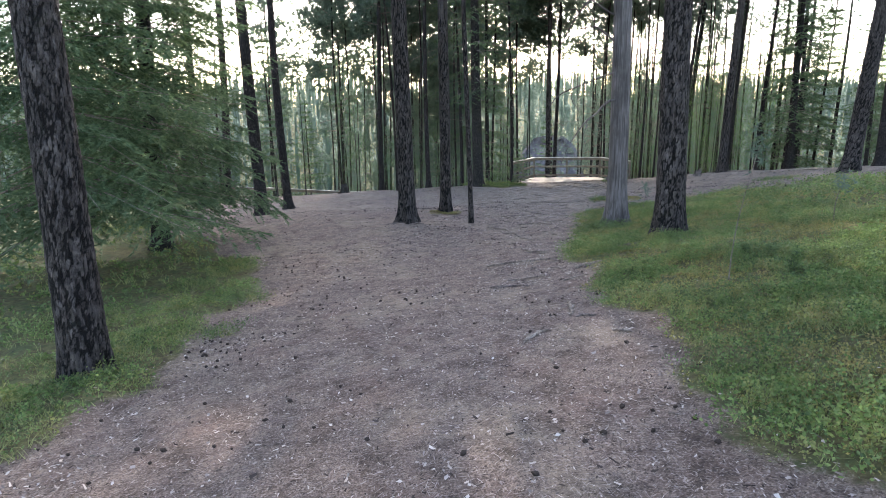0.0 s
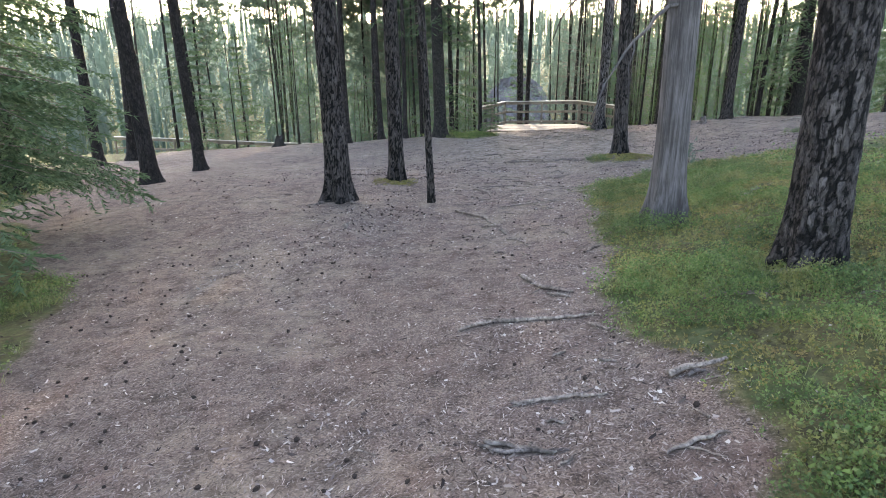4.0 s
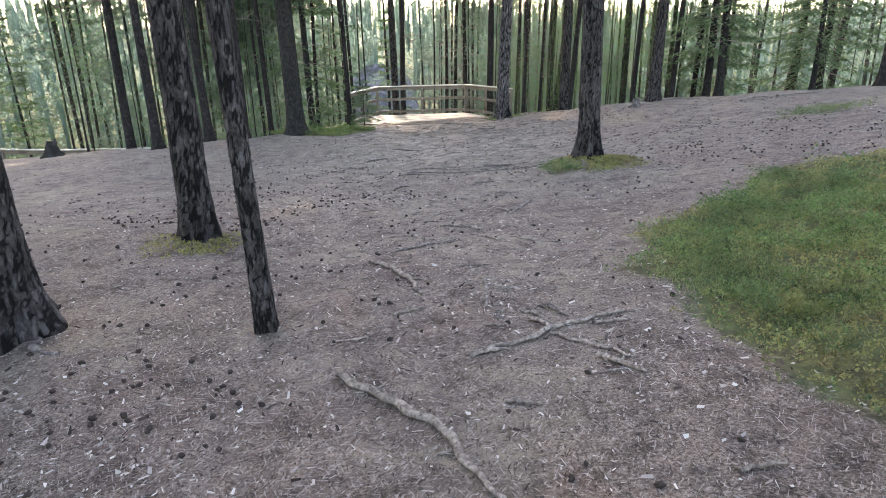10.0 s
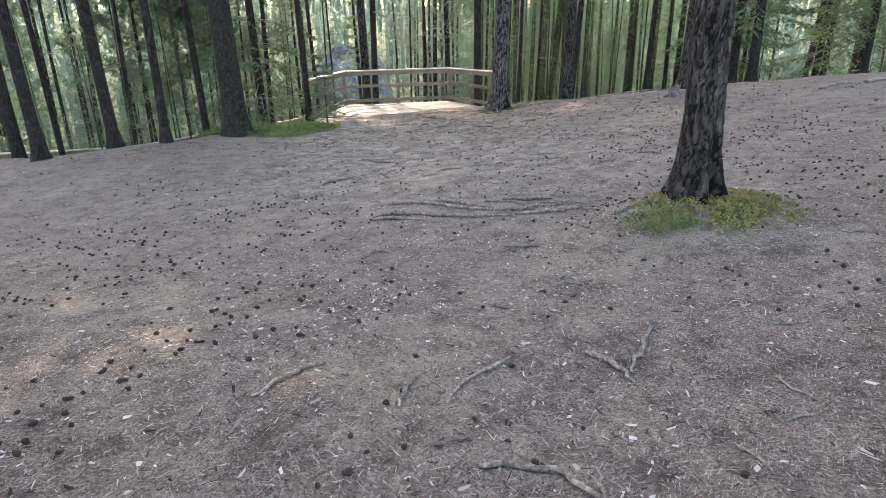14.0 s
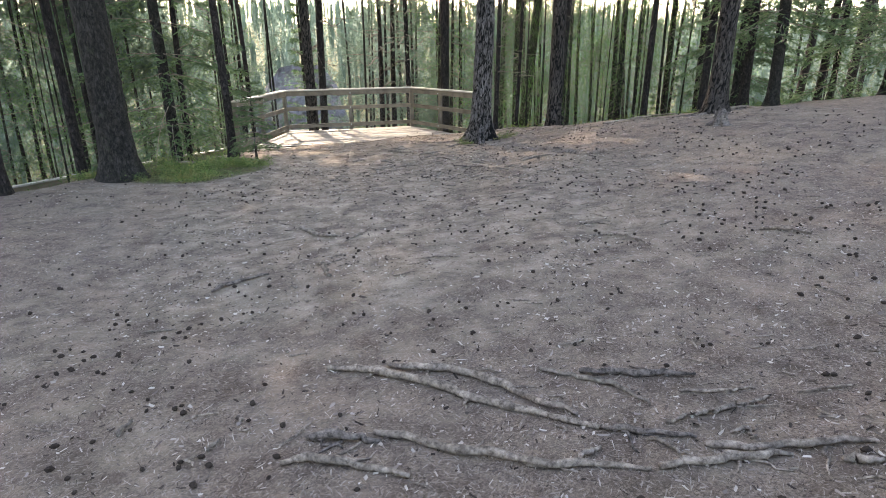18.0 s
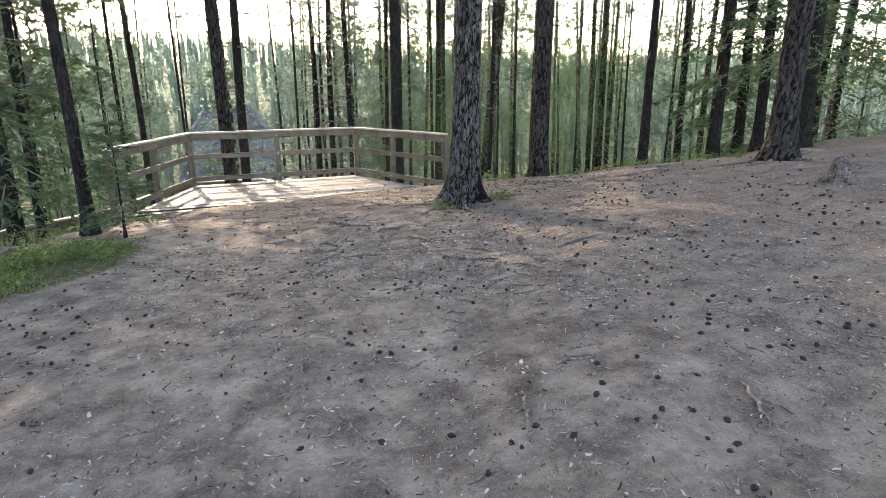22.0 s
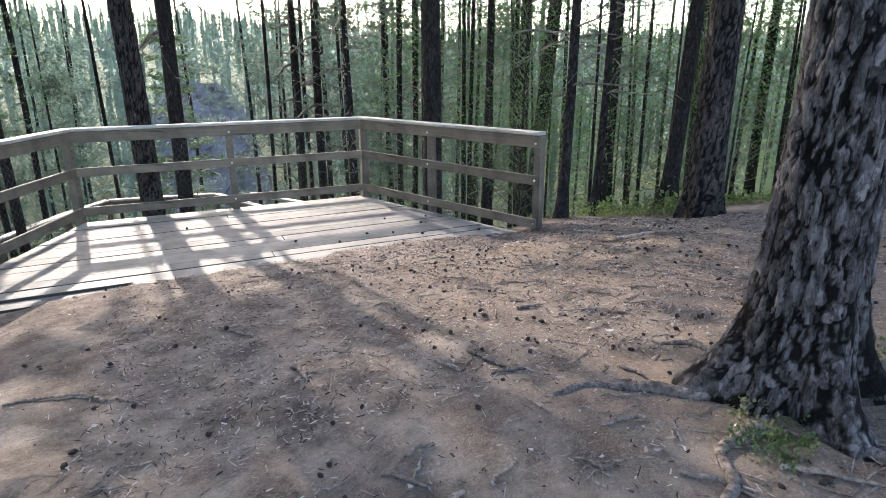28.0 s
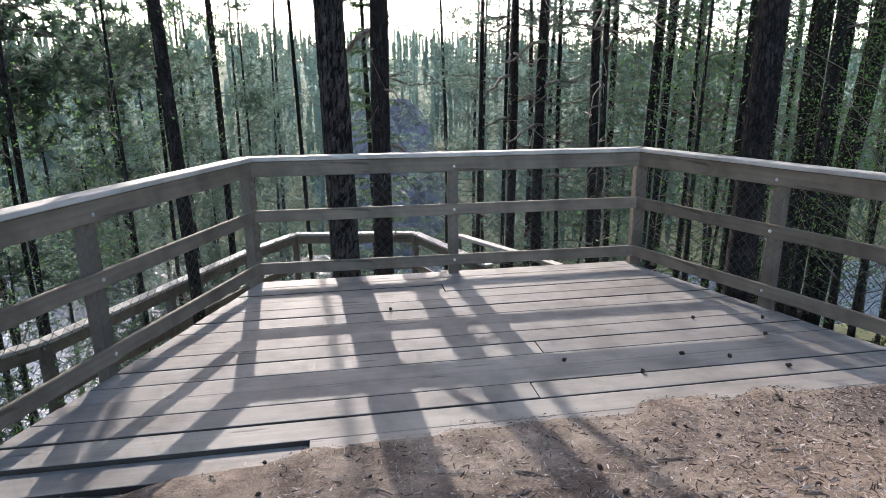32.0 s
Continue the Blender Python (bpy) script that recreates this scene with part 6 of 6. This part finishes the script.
def spin(g, n, tilt):
    a = g.rand(n) * 6.28
    d = np.stack([np.cos(a), np.sin(a), tilt * g.normal(size=n)], -1)
    d = unit(d)
    s = unit(np.cross(np.stack([tilt * g.normal(size=n), tilt * g.normal(size=n), np.ones(n)], -1), d))
    return d, s, np.cross(d, s)


def flakes(n, x0, x1, y0, y1, length, width, weight, tilt=0.22):
    acc = Acc()
    x, y = scatter(gl, n, x0, x1, y0, y1, weight)
    k = len(x)
    d, s, u = spin(gl, k, tilt)
    ln, wd = length * (0.4 + 1.1 * gl.rand(k, 1) ** 1.5), width * (0.5 + gl.rand(k, 1))
    c = np.stack([x, y, heights(x, y) + 0.004], -1)
    m = u * wd * 0.6
    j = lambda lo: lo + (1 - lo) * gl.rand(k, 1)
    acc.quads(np.stack([c - d * ln * j(0.4) - s * wd * j(0.1), c + d * ln * j(0.3) - s * wd * j(0.2), c + d * ln + s * wd * j(0.0) + m, c - d * ln * j(0.2) + s * wd + m], 1))
    return acc


def walked(x, y):
    return np.exp(-((x - path_x(y)) / 3.2) ** 2)


def chip_weight(x, y):
    worn = np.clip(1.2 - np.abs(x - path_x(y)) / 1.3, 0, 1) * 0.35
    near_pines = 0.9 * np.exp(-((x + 1.9) / 1.5) ** 2 - ((y - 12.6) / 1.8) ** 2) + 0.6 * np.exp(-((x - 1.2) / 0.5) ** 2 - ((y - 6) / 6) ** 2) + 0.6 * np.exp(-((x + 2.7) / 0.5) ** 2 - ((y - 6) / 5) ** 2) + 0.8 * np.exp(-((x - 6.2) / 2.2) ** 2 - ((y - 31.9) / 1.5) ** 2) + 1.0 * np.exp(-((x - 7.0) / 2.6) ** 2 - ((y - 21.5) / 4.0) ** 2) + 0.7 * np.exp(-((x - 4.6) / 2.2) ** 2 - ((y - 27.2) / 2.4) ** 2)
    return bare(x, y) * (0.2 + 0.8 * walked(x, y)) * np.clip(0.8 * patchy(x, y, 1.1, 2.0) * patchy(x, y, 4.3, 1.0) * 2 - worn + near_pines, 0.40, 1) * (1 - 0.75 * smooth(28.5, 30.5, y) * (1 - smooth(4.2, 6.0, x)))


tagged(flakes(340000, -5, 9, 0.3, 34.4, 0.014, 0.0042, chip_weight).part("bark_flakes", CHIP), "pale bark flakes and needles strewn on the soil", "litter", kind="stuff")
tagged(flakes(90000, -6, 11, 0.3, 34.4, 0.024, 0.0066, lambda x, y: chip_weight(x, y) ** 1.5, 0.4).part("bark_chips", CHIP), "larger curled bark chips strewn on the soil", "litter", kind="stuff")
tagged(flakes(60000, -6, 11, 0.3, 33.8, 0.0135, 0.0085, lambda x, y: 0.06 * bare(x, y) + 0.9 * chip_weight(x, y) ** 2.5, 0.3).part("bark_plates", PALE), "pale broken bark plates strewn under the pines", "litter", kind="stuff")
tagged(flakes(52000, 2.0, 9.0, 30.2, 34.25, 0.020, 0.0030, lambda x, y: bare(x, y) * np.clip(0.45 * (x > 2.6) + 1.2 * np.exp(-((x - 6.6) / 2.0) ** 2 - ((y - 33.0) / 1.2) ** 2), 0, 1), 0.25).part("needle_litter", CHIP), "matted dry needles and debris at the deck's edge", "litter", kind="stuff")
tagged(flakes(80000, -6, 10, 0.3, 34.4, 0.03, 0.0014, lambda x, y: bare(x, y) * (0.3 + 0.7 * walked(x, y)), 0.15).part("dry_needles", CHIP), "dry pine needles and straws on the soil", "litter", kind="stuff")


def cone_shape():
    seg, rings = 6, (-1, -0.35, 0.35, 1)
    v, f = [], []
    for i, t in enumerate(rings):
        rr = math.sqrt(max(0.03, 1 - t * t * 0.95))
        for j in range(seg):
            b = 1 + (0.18 if (i + j) % 2 else -0.08)
            a = (j + 0.5 * (i % 2)) * 2 * math.pi / seg
            v.append((0.016 * rr * b * math.cos(a), 0.016 * rr * b * math.sin(a), 0.024 * t))
    for i in range(len(rings) - 1):
        for j in range(seg):
            f.append((i * seg + j, i * seg + (j + 1) % seg, (i + 1) * seg + (j + 1) % seg, (i + 1) * seg + j))
    return np.array(v), f


def cone_weight(x, y):
    dense = np.exp(-((x + 1.1) / 0.9) ** 2 - ((y - 12.4) / 1.3) ** 2) + 0.8 * np.exp(-((x + 1.2) / 1.1) ** 2 - ((y - 17.2) / 1.7) ** 2) + 0.7 * np.exp(-((x + 0.8) / 1.5) ** 2 - ((y - 20) / 4) ** 2) + 0.65 * np.exp(-((x - 5.8) / 2.6) ** 2 - ((y - 22) / 5) ** 2) + 0.6 * np.exp(-((x + 3.2) / 1.0) ** 2 - ((y - 6) / 5) ** 2) + 0.6 * np.exp(-((x - 1.4) / 1.0) ** 2 - ((y - 27.5) / 1.6) ** 2) + 0.5 * np.exp(-((x - 6.2) / 1.8) ** 2 - ((y - 30) / 3) ** 2)
    return bare(x, y) * np.clip(0.10 + dense, 0, 1) * np.clip(patchy(x, y, 2.7, 5.0) * 1.7 - 0.25, 0.05, 1)


CV, CF = cone_shape()


def pine_cones(n):
    acc = Acc()
    x, y = scatter(gl, n, -7, 11, 0.5, 34.3, cone_weight)
    for a, b, z in zip(x, y, heights(x, y)):
        d, s, u = (m[0] for m in spin(gl, 1, 0.35))
        k = 0.46 + 0.42 * gl.rand()
        acc.add((CV[:, :1] * s + CV[:, 1:2] * u + CV[:, 2:] * d) * k + (a, b, z + 0.010 * k), CF)
    return tagged(acc.part("pine_cones", CONE), "dark open pine cones scattered on the ground", "cones", kind="stuff")


pine_cones(32000)


def dry_twigs(n):
    """Short broken twigs, strewn thinly everywhere on the bare ground."""
    acc = Acc()
    x, y = scatter(gl, n, -5, 9, 0.5, 34.1, lambda x, y: bare(x, y) * (0.25 + 0.75 * walked(x, y)) * np.clip(0.2 + 0.8 * patchy(x, y, 1.7, 9.0) * (y > 10) - 0.15 * (y < 4) + 1.2 * np.exp(-((x - 7.0) / 2.4) ** 2 - ((y - 21.5) / 4.0) ** 2), 0.05, 1))
    for a, b in zip(x, y):
        ln, t = 0.05 + 0.16 * gl.rand() ** 1.6, gl.rand() * 6.28
        u = np.linspace(-0.5, 0.5, 4)
        px, py = a + np.cos(t) * ln * u + 0.012 * gl.normal(size=4), b + np.sin(t) * ln * u + 0.012 * gl.normal(size=4)
        r = 0.0028 + 0.004 * gl.rand()
        acc.tube(np.stack([px, py, heights(px, py) + r * 1.2 + 0.004 * gl.rand(4)], -1), r * np.array((0.8, 1.0, 0.9, 0.5)), 4)
    return tagged(acc.part("dry_twigs", ROOT), "short dry twigs and root ends on the soil", "twigs", kind="stuff")


dry_twigs(4600)


def pine_debris(n):
    """Broken twigs and root ends strewn thickly round the large pine and the deck's edge."""
    acc = Acc()
    x, y = scatter(gl, n, 1.5, 9.5, 23.0, 33.6, lambda x, y: bare(x, y) * np.clip(0.9 * np.exp(-((x - 4.6) / 2.1) ** 2 - ((y - 27.4) / 2.4) ** 2) + 0.5 * np.exp(-((x - 6.8) / 2.0) ** 2 - ((y - 31.5) / 2.0) ** 2), 0, 1))
    for a, b in zip(x, y):
        ln, t = 0.05 + 0.2 * gl.rand() ** 2, gl.rand() * 6.28
        u = np.linspace(-0.5, 0.5, 4)
        px, py = a + np.cos(t) * ln * u + 0.016 * gl.normal(size=4), b + np.sin(t) * ln * u + 0.016 * gl.normal(size=4)
        r = 0.0022 + 0.004 * gl.rand()
        acc.tube(np.stack([px, py, heights(px, py) + r * 1.1 + 0.006 * gl.rand(4)], -1), r * np.array((0.7, 1.0, 0.9, 0.4)), 5)
        if len(acc.v) == 1400:
            tagged(acc.part("pale_twig_debris", ROOT), "pale broken twigs and root ends on the worn soil", "twigs", kind="stuff")
            acc = Acc()
    return tagged(acc.part("twig_debris", TWIG), "dark broken twigs strewn round the pine and the deck", "twigs", kind="stuff")


pine_debris(6500)

# leaves and cones on the deck
for i, (x, y) in enumerate(((5.6, 34.6), (5.9, 34.4), (6.1, 34.9), (5.3, 34.7), (6.3, 35.2), (4.9, 34.5), (3.35, 35.95), (5.75, 35.3), (4.45, 34.75), (6.6, 34.25))):
    acc = Acc()
    d, s, u = (m[0] for m in spin(gl, 1, 0.2))
    acc.add((CV[:, :1] * s + CV[:, 1:2] * u + CV[:, 2:] * d) * 0.9 + (x, y, DECK_Z + 0.016), CF)
    tagged(acc.part("pine_cone", CONE), "dark pine cone lying on the deck boards", "cone", "cones on the deck")

# fallen pale branches on the open ground
def stick(x0, y0, x1, y1, r, seed, material=ROOT):
    g = rng(seed)
    n = 12
    t = np.linspace(0, 1, n)
    xs, ys = x0 + (x1 - x0) * t + 0.02 * np.sin(t * 8 + seed), y0 + (y1 - y0) * t + 0.02 * np.sin(t * 6 + seed)
    zs = np.array([ground_z(a, b) for a, b in zip(xs, ys)]) + r * 0.9 + 0.02 * np.sin(t * 3)
    acc = Acc()
    acc.tube(np.stack([xs, ys, zs], -1), r * (1.1 - 0.6 * t), 7)
    return tagged(acc.part("fallen_branch", material, None, "", True), "pale fallen branch lying on the ground", "branch", "fallen branches")


for i, row in enumerate(((2.9, 11.2, 3.5, 11.5, 0.018), (9.9, 23.9, 10.6, 23.8, 0.03), (10.9, 23.9, 11.8, 23.6, 0.03), (10.3, 28.4, 12.2, 28.9, 0.03), (0.95, 7.25, 1.25, 7.3, 0.02), (8.0, 29.0, 9.0, 29.3, 0.025), (9.1, 29.6, 10.2, 29.5, 0.02), (-3.2, 33.0, -2.4, 34.0, 0.03), (6.9, 32.2, 7.4, 31.8, 0.02))):
    stick(*row, 700 + i)
for i in range(16):
    a, b = 1.95 + 0.22 * gl.normal(), 8.25 + 0.16 * gl.normal()
    t = gl.rand() * 6.28
    stick(a, b, a + 0.3 * math.cos(t), b + 0.3 * math.sin(t), 0.006, 730 + i, TWIG)
